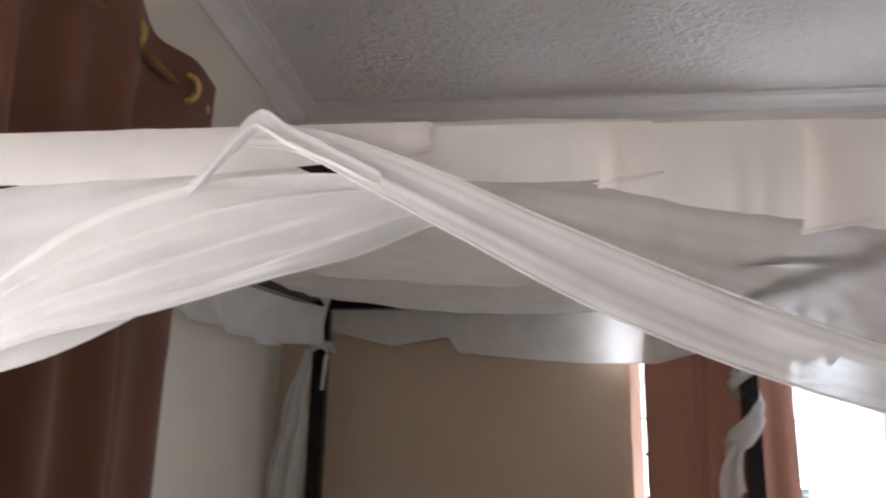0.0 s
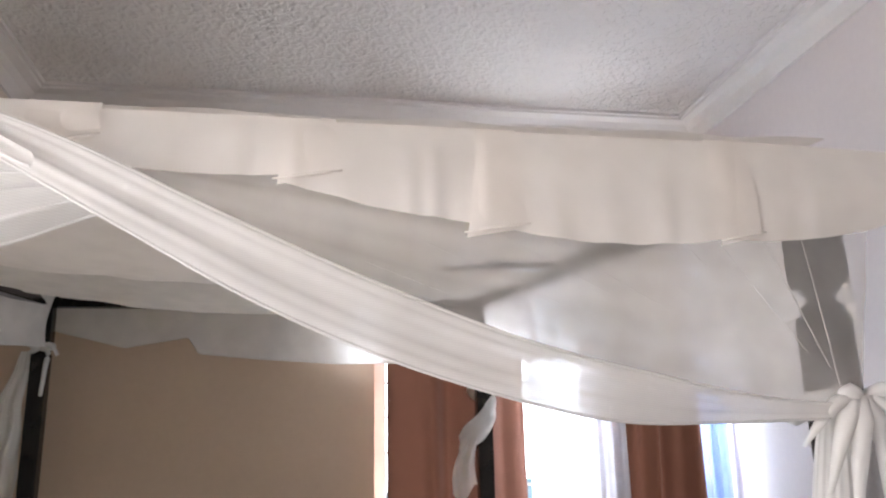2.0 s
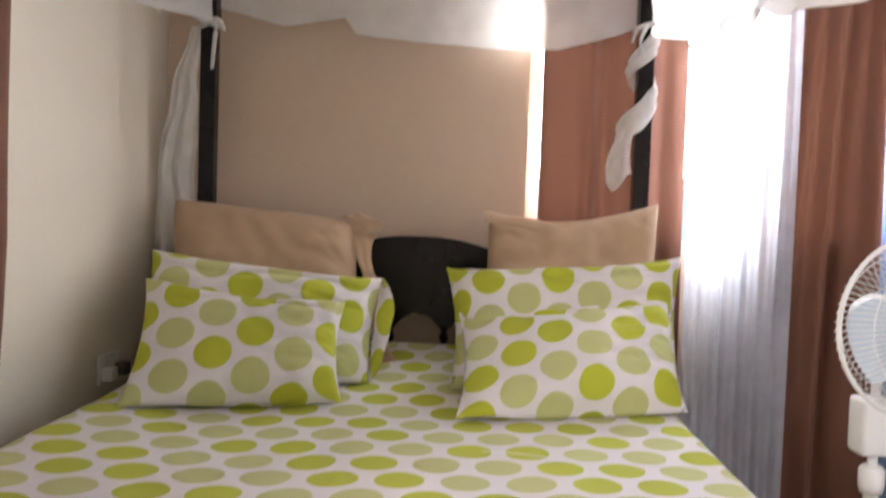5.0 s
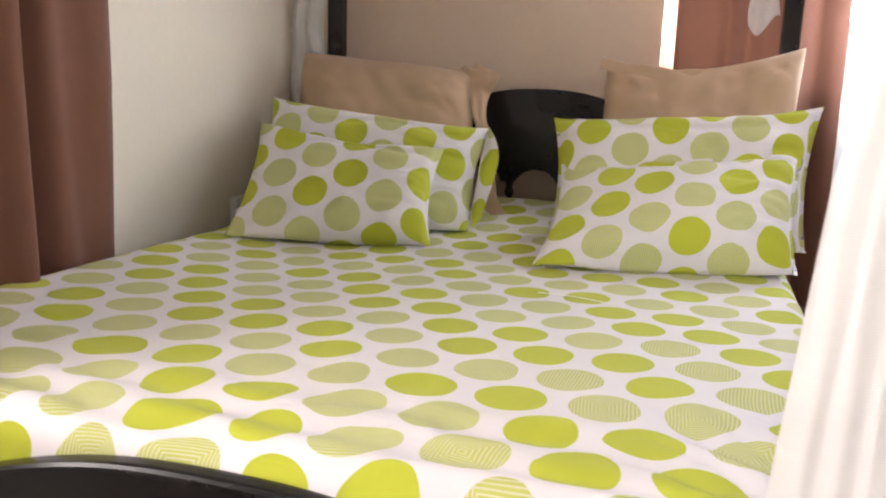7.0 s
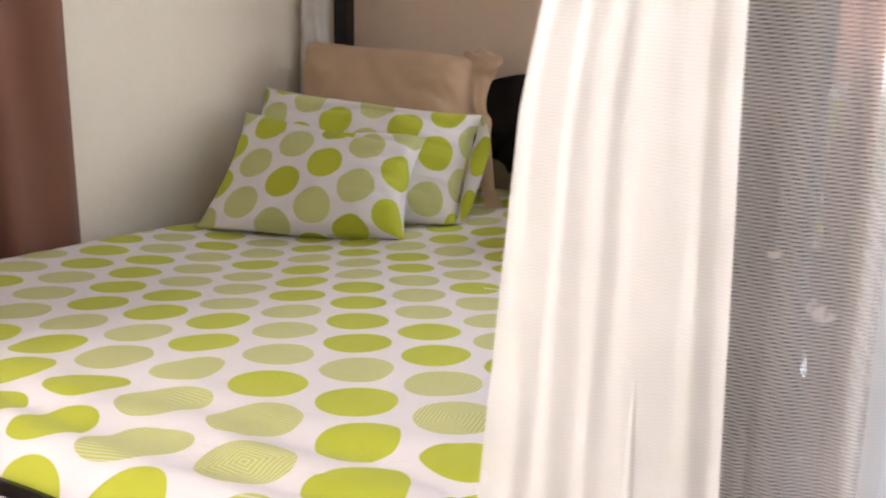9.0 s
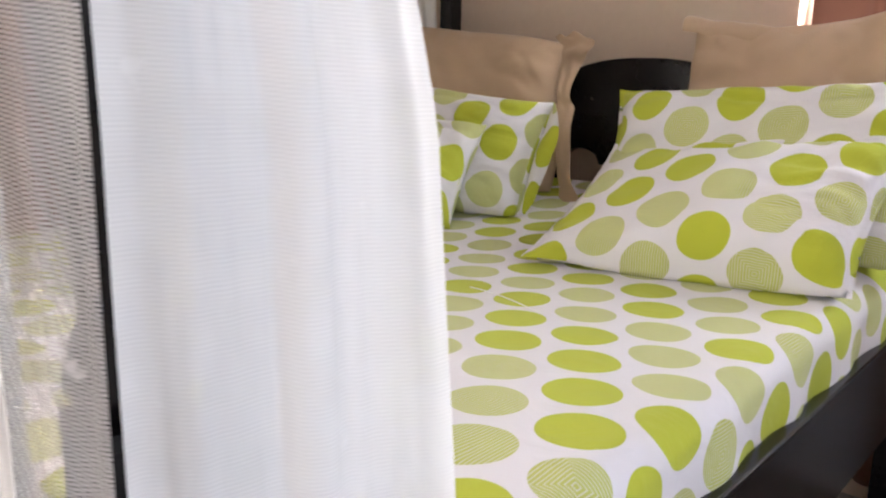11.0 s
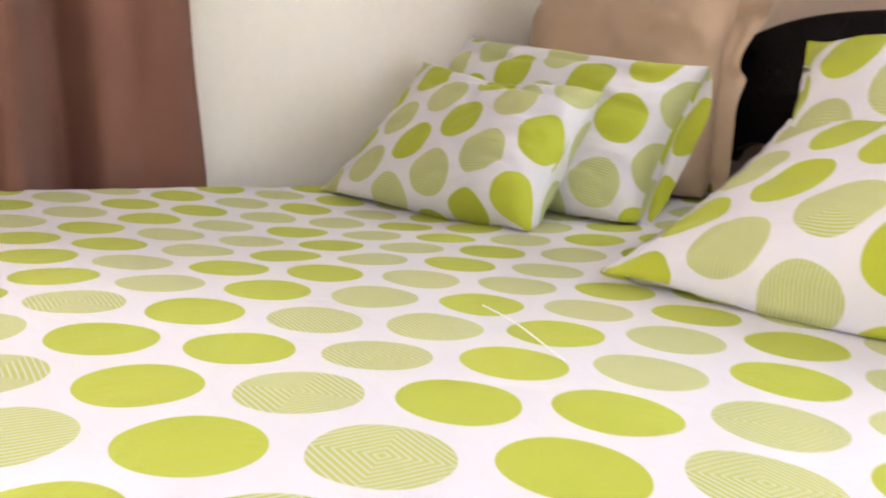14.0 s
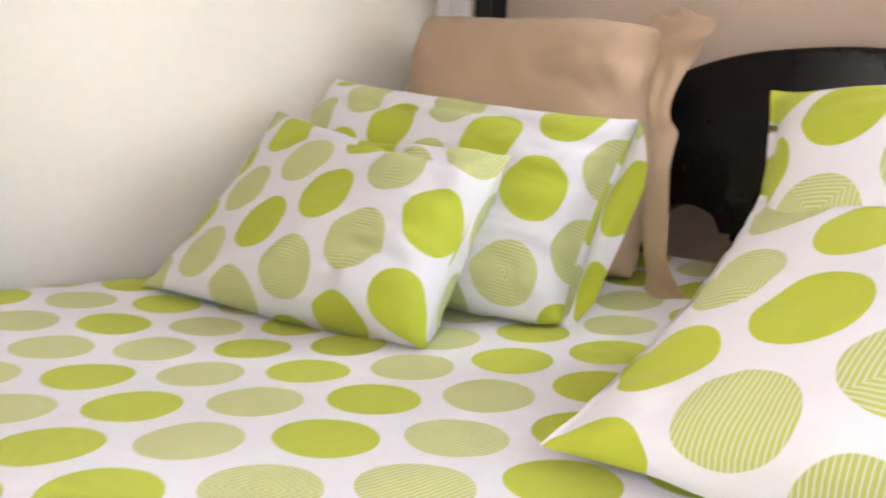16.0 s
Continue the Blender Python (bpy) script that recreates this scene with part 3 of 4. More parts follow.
def pillow(name, label, group, corners, thick, mat, dot, seed, ear=0.02, sag=0.02, puff=0.42, flange=0.0, wrinkle=1.0, soft=0.0, back=1.0, taper=None):
    """A stuffed pillow between its bottom-left, bottom-right, top-left and top-right corners, with pinched corners, a seam and creases."""
    bl, br, tl, tr = (Vector(c) for c in corners)
    nrm = ((br - bl).cross(tl - bl)).normalized()
    nu, nv = 64, 48

    def point(u, v, side, worn=1.0):
        p = bl * (1 - u) * (1 - v) + br * u * (1 - v) + tl * (1 - u) * v + tr * u * v
        a, b = 2 * u - 1, 2 * v - 1
        mid = (bl + br + tl + tr) / 4
        p = mid + (p - mid) * (1 - soft * (a * b) ** 4)
        # edges bow inward between the corners
        p += (br - bl).normalized() * (-a * ear * (1 - b * b) * abs(a) ** 3)
        p += (tl - bl).normalized() * (-b * ear * (1.1 if b > 0 else 0.1) * (1 - a * a) * abs(b) ** 3)
        fu, fv = max(0.0, 1 - max(0.0, abs(a) - 0) ** 4 / (1 - flange) ** 4), max(0.0, 1 - abs(b) ** 4 / (1 - flange) ** 4)
        h = (fu * fv) ** puff * thick * (back if side < 0 else 1.0)
        # the loose end of the case lies flatter than its filling
        flat = min(1.0, max(u, 0.0) / taper[0]) ** taper[1] if taper and side > 0 else 1.0
        h *= flat
        h += 0.0014 * (1 - a ** 8) * (1 - b ** 8)
        belly = 1 + 0.22 * (-b) * (1 - a * a)
        rim = max(abs(a), abs(b))
        crease = wrinkle * thick * 0.10 * rim ** 2 * math.sin((a * 9 if abs(b) > abs(a) else b * 8) * 1.9 + 3 * nz(u * 4, v * 4, seed)) * fu * fv
        lump = thick * 0.16 * nz(u * 3.2 + seed, v * 2.6, seed * 1.7) + wrinkle * thick * 0.05 * nz(u * 11, v * 8 + seed, 2.0)
        # sharp creases that gather towards the open end
        end = max(0.0, a) ** 2 * 0.8 + 0.35 * max(0.0, -b) ** 2
        lump -= wrinkle * thick * 0.20 * end * (1 - min(1.0, 5.0 * abs(nz(u * 3.0 + seed, v * 7.5 + 1.2 * nz(u * 4, v * 4, seed), seed))))
        fold = (0.0 if soft else wrinkle) * thick * 0.16 * math.exp(-((v - 0.86 - 0.04 * math.sin(u * 9 + seed)) / 0.035) ** 2) * (1 - a * a)
        crease, lump, fold = crease * worn * flat, lump * worn * flat, fold * worn * flat
        p += nrm * side * (h * belly + (crease + lump * fu * fv - fold * (side > 0)))
        p += nrm * (0.012 * math.sin(u * 7 + seed * 2) + 0.005 * nz(u * 14, v * 14, seed)) * (1 - fv * fu)
        p.z -= sag * (1 - a * a) * max(0.0, b) ** 2
        low = BZ + 0.004 + 0.075 * max(0.0, (p.y - 2.3) / 0.65) ** 1.3 + 0.022 * max(0.0, min(1.0, (-0.10 - p.x) / 0.4)) ** 1.5
        if p.z < low:
            p.z = low + 0.002 * nz(u * 20, v * 20) + (0.0015 if side > 0 and fu * fv > 0.0 else 0.0)
        return p

    bm = bmesh.new()
    lay = bm.loops.layers.uv.new("cloth")
    for side in (1, -1):
        grid = [[bm.verts.new(point(i / nu, j / nv, side)) for j in range(nv + 1)] for i in range(nu + 1)]
        # the print follows the length of the cloth from the middle of the face
        run, rise = {}, {}
        plain_grid = [[point(i / nu, j / nv, side, 0.0) for j in range(nv + 1)] for i in range(nu + 1)]
        for j in range(nv + 1):
            run[nu // 2, j] = 0.0
            for i in range(nu // 2, nu):
                run[i + 1, j] = run[i, j] + (plain_grid[i + 1][j] - plain_grid[i][j]).length
            for i in range(nu // 2, 0, -1):
                run[i - 1, j] = run[i, j] - (plain_grid[i - 1][j] - plain_grid[i][j]).length
        for i in range(nu + 1):
            rise[i, nv // 2] = 0.0
            for j in range(nv // 2, nv):
                rise[i, j + 1] = rise[i, j] + (plain_grid[i][j + 1] - plain_grid[i][j]).length
            for j in range(nv // 2, 0, -1):
                rise[i, j - 1] = rise[i, j] - (plain_grid[i][j - 1] - plain_grid[i][j]).length
        i0, j0 = round(dot[0] * nu), round(dot[1] * nv)
        for i in range(nu):
            for j in range(nv):
                ids = ((i, j), (i + 1, j), (i + 1, j + 1), (i, j + 1))
                if side < 0:
                    ids = ids[::-1]
                f = bm.faces.new([grid[a][b] for a, b in ids])
                for loop, (a, b) in zip(f.loops, ids):
                    # the print runs down and across the case; one known dot lies at dot = (u, v, column, row)
                    loop[lay].uv = (PITCH_X * dot[2] - rise[a, b] + rise[i0, j0], PITCH_Y * dot[3] + (run[a, b] - run[i0, j0]) * side + (0 if side > 0 else 0.33))
    bmesh.ops.remove_doubles(bm, verts=bm.verts, dist=0.0006)
    ob = part(name, bm, mat, smooth=True)
    return tagged(ob, label, "pillow", group)


tan_left = pillow("pillow", "plump tan cotton pillow leaning upright on the headboard", "pillows on the bed",
       ((-0.56, 2.82, 0.79), (0.09, 2.86, 0.768), (-0.60, 2.95, 1.295), (0.035, 3.01, 1.228)), 0.115, TAN, (0.5, 0.5, 0, 0), 1.3, 0.02, -0.015, wrinkle=1.0, puff=0.62, soft=0.06)
flap_path = [(0.150, 2.82, 0.785), (0.125, 2.84, 0.90), (0.098, 2.87, 1.02), (0.060, 2.92, 1.11), (0.035, 2.975, 1.195), (-0.005, 2.995, 1.242)]


def flap(u, v):
    """The case's empty end: narrow and gathered low down, fanned out at the top corner."""
    p = catmull(flap_path, u)
    wide = 0.046 + 0.062 * math.exp(-((u - 0.86) / 0.14) ** 2) + 0.030 * max(0.0, 0.15 - u) / 0.15
    k = 0.009 * math.sin(u * 21 + 3 * nz(u * 4)) * (0.3 + v)
    return (p.x - 0.02 + wide * v + 0.004 * nz(u * 7, v * 2), p.y + k - 0.01 * v + 0.02 * v * v, p.z + 0.010 * v * (2 * u - 1) + 0.010 * nz(u * 11, v * 3) - 0.035 * v * max(0.0, 0.9 - u) ** 3)


part("hem_flap", sheet(60, 12, flap), TAN, tan_left, "loose tan hem at the pillow's open end", True)
tan_right = pillow("pillow", "tan cotton pillow with a slumped top edge on the headboard", "pillows on the bed",
       ((0.44, 2.84, 0.79), (1.04, 2.86, 0.79), (0.470, 2.90, 1.275), (1.045, 2.93, 1.325)), 0.105, TAN, (0.5, 0.5, 0, 0), 4.1, 0.02, 0.026, wrinkle=2.3, puff=0.58, soft=0.03)
dotted_left = pillow("pillow", "white pillow with lime green dots propped on a tan pillow", "pillows on the bed",
       ((-0.555, 2.50, 0.742), (0.135, 2.60, 0.732), (-0.548, 2.655, 1.13), (0.15, 2.744, 1.057)), 0.09, DOTS, (0.733, 0.76, 2, 1), 2.2, 0.02, 0.0, wrinkle=1.1, flange=0.02, puff=0.45, back=1.7)
pillow("pillow", "white pillow with lime green dots propped upright, slightly creased", "pillows on the bed",
       ((0.37, 2.56, 0.735), (1.07, 2.66, 0.735), (0.348, 2.739, 1.098), (1.085, 2.78, 1.155)), 0.08, DOTS, (0.159, 0.841, 2.5, 1.5), 5.6, 0.025, 0.0, wrinkle=1.3, flange=0.05)
pillow("pillow", "white dotted pillow lying back against another, crumpled end", "pillows on the bed",
       ((-0.462, 2.235, 0.742), (0.08, 2.412, 0.731), (-0.507, 2.515, 1.045), (0.057, 2.58, 0.985)), 0.085, DOTS, (0.556, 0.529, 2, 3), 3.4, 0.022, 0.0, wrinkle=1.3, flange=0.03, puff=0.40, back=1.3, taper=(0.8, 0.6))
pillow("pillow", "white dotted pillow lying back, creased with a crumpled corner", "pillows on the bed",
       ((0.392, 2.289, 0.731), (1.02, 2.43, 0.733), (0.388, 2.67, 0.955), (1.04, 2.72, 1.0)), 0.098, DOTS, (0.256, 0.415, 3, 1), 6.8, 0.022, 0.0, wrinkle=1.4, flange=0.04, taper=(0.6, 0.5))



def open_end(u, v):
    """The rear layer of the dotted case, standing proud of its stuffed end."""
    a = Vector((0.125, 2.63, 0.752)).lerp(Vector((0.140, 2.752, 1.052)), u)
    b = catmull([(0.135, 2.640, 0.748), (0.160, 2.668, 0.80), (0.183, 2.690, 0.90), (0.188, 2.715, 0.99), (0.152, 2.752, 1.054)], u)
    p = a.lerp(b, v)
    return (p.x + 0.004 * nz(u * 7, v * 2), p.y - 0.012 * math.sin(math.pi * v) * math.sin(math.pi * u) + 0.006 * math.sin(u * 9 + 2 * v), p.z)


part("case_hem", sheet(40, 10, open_end, lambda u, v: (0.13 - 0.32 * u, 0.05 + 0.08 * v)), DOTS, dotted_left, "open hem of the dotted pillow case", True)


def head_fold(u, v):
    """The tan case's top edge, turned over towards the room."""
    p = Vector((0.462, 2.868, 1.262)).lerp(Vector((0.99, 2.905, 1.262)), u)
    q = 2.6 * v - 0.5
    r = 0.017 + 0.006 * nz(u * 6, 2.0)
    sag = -0.030 * math.sin(math.pi * u) + 0.05 * max(0.0, u - 0.7)
    return (p.x, p.y - 0.012 - r * math.sin(q) - 0.012 * v, p.z + sag + r * math.cos(q) - 0.014 * v + 0.004 * nz(u * 11, v * 3))


part("hem_fold", sheet(60, 14, head_fold), TAN, tan_right, "turned-over tan hem along the pillow's top", True)

# ---- canopy and net ----


def cloth_thing(name, bm, mat, label, category, group=""):
    return tagged(part(name, bm, mat, smooth=True), label, category, group)


CX0, CX1, CY0, CY1 = -0.49, 1.0, 1.03, 3.07


def roof(u, v):
    x, y = CX0 + (CX1 - CX0) * u, CY0 + (CY1 - CY0) * v
    bay = (v * 2) % 1.0 if v < 1 else 1.0
    sag = math.sin(math.pi * bay) * math.sin(math.pi * u) ** (0.7 if u < 0.5 else 1.15)
    z = cz(y) + 0.024 - (0.125 if v < 0.5 else 0.095) * sag - 0.012 * abs(nz(x * 4, y * 3)) + 0.007 * nz(x * 9 + y * 5, y * 3)
    if 0.0 < u < 1.0:
        z -= (0.022 if u < 0.5 else 0.0) * (1 - min(1, 8 * min(u, 1 - u))) * (0.3 + abs(nz(y * 5, 2.0)))
    return (x, y, z)


cloth_thing("canopy_roof_cloth", sheet(60, 80, roof), CANOPY, "white cotton canopy cloth sagging over the bed frame", "canopy")


def add_hem(ob, nu, nv, mat, radius, edges=(1,)):
    """A stitched hem along the lower edge of a sheet made of nu by nv cells, and along its upper edge where 0 is given too."""
    for e in edges:
        pts = [ob.data.vertices[i * (nv + 1) + (nv if e else 0)].co.copy() for i in range(nu + 1)]
        part("hem", tube(bmesh.new(), pts, radius, 5), mat, ob, "", True)
    return ob


def hanging(p, q, hem, bulge, ripple, seed, n=90, m=14, out=(0, -1, 0), lift=0.0):
    """A short valance along the line p to q whose lower edge is hem(u), with soft folds."""
    p, q, out = Vector(p), Vector(q), Vector(out)

    def f(u, v):
        a = p.lerp(q, u)
        z = a.z + lift + (hem(u) - a.z - lift) * v
        k = ripple * v * (math.sin(u * 31 + 4 * nz(u * 6, seed)) + 0.6 * nz(u * 19, seed, v))
        b = bulge * math.sin(math.pi * min(1, v * 0.6 + 0.12))
        r = a + out * (b + k)
        return (r.x, r.y, z)
    return sheet(n, m, f)


def steps(pairs):
    """Straight runs between (u, value) pairs."""
    def f(u):
        for (a, x), (b, y) in zip(pairs, pairs[1:]):
            if u <= b:
                return x + (y - x) * (u - a) / max(b - a, 1e-6)
        return pairs[-1][1]
    return f


# front valance: overlapping lengths, each with a turned end
valance = empty("front_valance", "white cotton valance in overlapping lengths on the front canopy beam", "valance", at=(0.25, 0.95, 1.8))
vinv = valance.matrix_world.inverted()


def child(parent, name, bm, mat, label=""):
    o = part(name, bm, mat, None, label, True)
    o.parent, o.matrix_parent_inverse = parent, parent.matrix_world.inverted()
    return o


LENGTHS = ((-0.50, 0.165, 1.866, 1.800, 1.826), (0.10, 0.39, 1.858, 1.806, 1.796), (0.335, 0.575, 1.853, 1.786, 1.746), (0.53, 0.825, 1.849, 1.748, 1.742), (0.78, 1.065, 1.849, 1.735, 1.785))
for k, (x0, x1, top, h0, h1) in enumerate(LENGTHS):
    y = 0.962 - 0.005 * k
    y1 = y + (0.015 if k == 4 else 0.0)
    bm = hanging((x0, y, top), (x1, y1, top), lambda u, h0=h0, h1=h1, k=k: h0 + (h1 - h0) * u - (0.016 if k in (3, 4) else 0.008) * math.sin(math.pi * u) + 0.002 * nz(u * 7, k), 0.020, 0.0011, k * 2.3, 50, 14)
    child(valance, "valance_length", bm, CANOPY)
    e = x1 if k < 4 else x1 - 0.2
    if k == 4:
        continue
    w = 0.055 if k in (1, 2) else 0.04

    def doubled(u, v, x0=x0, x1=x1, y=y, top=top, h0=h0, h1=h1, w=w, k=k):
        """A doubled end of the cloth that lies on its own length and slants a little."""
        x = x1 - w * (1 - u) * (0.75 + 0.35 * v) + 0.004 * v
        low = h1 - 0.004 + 0.010 * (u - 0.6)
        b = 0.020 * math.sin(math.pi * min(1, v * 0.6 + 0.12)) + 0.0022 + 0.0015 * math.sin(math.pi * u) + 0.003 * v * u
        return (x + 0.002 * nz(v * 5, k), y - b, top - 0.003 + (low - top) * v)

    fold = sheet(10, 12, doubled)
    child(valance, "valance_fold", fold, CANOPY, "paler doubled fold of the cloth")
    lip = tube(bmesh.new(), [(e - w * 1.1 + (w * 1.1 + 0.006) * t, y - 0.026 - 0.003 * t, h1 - 0.010 + 0.010 * t) for t in (0, 0.25, 0.5, 0.75, 1)], [0.0008, 0.0016, 0.0019, 0.0016, 0.0008], 6)
    child(valance, "hem_roll", lip, CANOPY, "rolled lower hem")
# cloth laid over the front beam, joining roof and valance
child(valance, "beam_cover", sheet(80, 8, lambda u, v: (-0.50 + 1.565 * u, 1.10 - 0.152 * v, 1.902 - 0.010 * u - 0.049 * v + 0.002 * nz(u * 12, v))), CANOPY, "white cotton laid over the front beam")

back_hem = steps(((0, 1.973), (0.03, 1.957), (0.17, 1.904), (0.31, 1.942), (0.335, 1.883), (0.49, 1.862), (0.66, 1.846), (0.8, 1.848), (0.93, 1.901), (1, 1.942)))
bm = hanging((-0.512, 3.082, cz(3.07) - 0.008), (1.0, 3.082, cz(3.07) - 0.008), back_hem, 0.008, 0.004, 1.0, 120, 14, (0, 1, 0))
add_hem(cloth_thing("back_valance", bm, NET, "thin white net valance behind the back canopy beam", "valance"), 120, 14, NET, 0.0022)


def side_swag(x, out, hem, seed, y0=1.15):
    def f(u, v):
        y = y0 + (3.03 - y0) * u
        top = cz(y) + 0.02
        low = hem(u)
        pinch = 1 - max(0.0, (u - 0.8) / 0.2) ** 2
        z = top + (low - top) * v
        k = 0.016 * v * math.sin(u * 44 + 3 * nz(u * 5, seed)) + 0.012 * nz(u * 15, v * 3, seed)
        o = (0.035 + 0.085 * math.sin(math.pi * min(1, v * 0.75)) + k) * (0.25 + 0.75 * pinch)
        return (x + out * o, y, z)
    return sheet(110, 16, f)


bm = side_swag(-0.47, -1, lambda u: 1.79 + 0.10 * u + 0.02 * math.sin(u * 6) if u < 0.85 else 1.872 + 0.03 * (u - 0.85) / 0.15, 2.0)
add_hem(cloth_thing("side_valance", bm, NET, "white net bunched along the wall-side canopy beam", "valance"), 110, 16, NET, 0.002)
right_hem = steps(((0, 1.58), (0.2, 1.62), (0.42, 1.70), (0.53, 1.75), (0.75, 1.80), (0.86, 1.82), (1, 1.89)))
bm = side_swag(0.985, 1, lambda u: right_hem(u) + 0.012 * math.sin(u * 60) * (0.45 < u < 0.86), 7.0)
add_hem(cloth_thing("side_valance", bm, CANOPY, "white net bunched along the window-side canopy beam", "valance"), 110, 16, CANOPY, 0.002)

# net panels parted at the front, from the peak to both foot posts
UP_R = [(-0.02, 0.925, 1.856), (0.06, 0.918, 1.842), (0.16, 0.912, 1.804), (0.29, 0.91, 1.742), (0.43, 0.912, 1.681), (0.58, 0.92, 1.627), (0.74, 0.945, 1.592), (0.86, 0.985, 1.576), (0.945, 1.01, 1.572)]
LO_R = [(-0.02, 0.925, 1.832), (0.035, 0.918, 1.822), (0.10, 0.908, 1.786), (0.20, 0.90, 1.728), (0.33, 0.898, 1.656), (0.48, 0.905, 1.596), (0.65, 0.93, 1.556), (0.80, 0.975, 1.553), (0.94, 1.01, 1.556)]


def swag(upper, lower, folds, depth, seed, bow=0.0):
    def f(u, v):
        a, b = catmull(upper, u), catmull(lower, u)
        p = a.lerp(b, v)
        w = math.sin(math.pi * min(1.0, u * 1.05)) ** 0.5 if u < 0.95 else 0.35
        d = depth * w * (math.sin(v * math.pi * folds + 1.8 * nz(u * 2.5, seed)) * (0.65 + 0.6 * nz(v * 5, u * 1.5, seed)) + 0.14 * math.sin(v * math.pi * folds * 2.7 + 2.5 * nz(u * 2, seed + 4)) + 0.4 * nz(u * 3, v * 7, seed))
        p.y -= d + bow * math.sin(math.pi * v) * w
        p.z += 0.25 * d
        return p
    return sheet(90, 64, f)


net = empty("mosquito_net", "white mosquito net parted and swept to both foot posts", "mosquito net", at=(0.25, 0.95, 1.7))
add_hem(child(net, "swag", swag(UP_R, LO_R, 3.4, 0.0023, 3.0), NET, "net gathered in a long folded swag"), 90, 64, NET, 0.0016, (0, 1))
RB_UP = [(-0.02, 0.99, 1.86), (0.2, 0.985, 1.85), (0.45, 0.985, 1.845), (0.70, 0.99, 1.84), (0.90, 1.0, 1.835), (1.045, 1.025, 1.83)]
RB_LO = [(0.05, 0.985, 1.84), (0.22, 0.975, 1.76), (0.42, 0.97, 1.68), (0.62, 0.975, 1.615), (0.82, 0.99, 1.58), (0.99, 1.025, 1.568)]
child(net, "stretched_net", swag(RB_UP, RB_LO, 5, 0.004, 8.0, 0.0), NET_THIN, "sheer net stretched behind the swag")
UP_L = [(0.20, 0.955, 1.795), (0.10, 0.945, 1.80), (0.0, 0.94, 1.80), (-0.08, 0.935, 1.795), (-0.18, 0.94, 1.765), (-0.27, 0.955, 1.715), (-0.36, 0.985, 1.655), (-0.43, 1.01, 1.585)]
LO_L = [(0.24, 0.96, 1.775), (0.16, 0.95, 1.752), (0.09, 0.945, 1.722), (0.0, 0.94, 1.692), (-0.11, 0.94, 1.662), (-0.23, 0.95, 1.640), (-0.34, 0.985, 1.610), (-0.43, 1.01, 1.565)]
add_hem(child(net, "swag", swag(UP_L, LO_L, 7, 0.017, 5.0), NET, "bright folded swag towards the wall"), 90, 64, NET, 0.0016, (0, 1))
LB_UP = [(-0.02, 0.99, 1.85), (-0.12, 0.99, 1.838), (-0.22, 0.99, 1.828), (-0.34, 0.995, 1.815), (-0.46, 1.0, 1.80)]
LB_LO = [(0.15, 0.985, 1.76), (-0.02, 0.975, 1.72), (-0.22, 0.975, 1.628), (-0.34, 0.985, 1.592), (-0.44, 1.01, 1.552)]
child(net, "stretched_net", swag(LB_UP, LB_LO, 5, 0.004, 9.0, 0.0), NET, "net stretched behind the swag")
# fine gathers that run from the stretched net to the knot
for k in range(9):
    a = Vector((0.42 + 0.060 * k, 0.966 + 0.002 * k, 1.715 + 0.013 * k + 0.010 * (k % 3)))
    b = Vector((0.965, 1.020, 1.580 + 0.003 * (k % 4)))
    gather = [a.lerp(b, t) + Vector((0, -0.004 * math.sin(math.pi * t), -0.020 * math.sin(math.pi * t) * (1 - 0.08 * k))) for t in (j / 10 for j in range(11))]
    child(net, "gather", tube(bmesh.new(), gather, [0.0002 + 0.0006 * j / 10 for j in range(11)], 5), NET_THIN, "fine gather in the stretched net")
# the raised tuck where both panels leave the valance
tuck = [(-0.078, 0.925, 1.780), (-0.055, 0.915, 1.800), (-0.032, 0.913, 1.826), (-0.010, 0.913, 1.850), (0.004, 0.913, 1.853), (0.03, 0.912, 1.836), (0.068, 0.906, 1.816), (0.125, 0.90, 1.786)]


def tuck_point(u, v):
    p = catmull(tuck, u)
    q = 2.2 * math.pi * v
    r = 0.0075 * (1 - 0.6 * v) * (0.6 + 0.8 * math.sin(math.pi * u))
    return (p.x + 0.4 * r * math.sin(q), p.y - 0.004 + r * math.sin(q), p.z + r * math.cos(q) - 0.012 * v + 0.002 * nz(u * 14, v * 3))


child(net, "tuck", sheet(40, 10, tuck_point), NET, "twisted net edge pulled up in a peak")


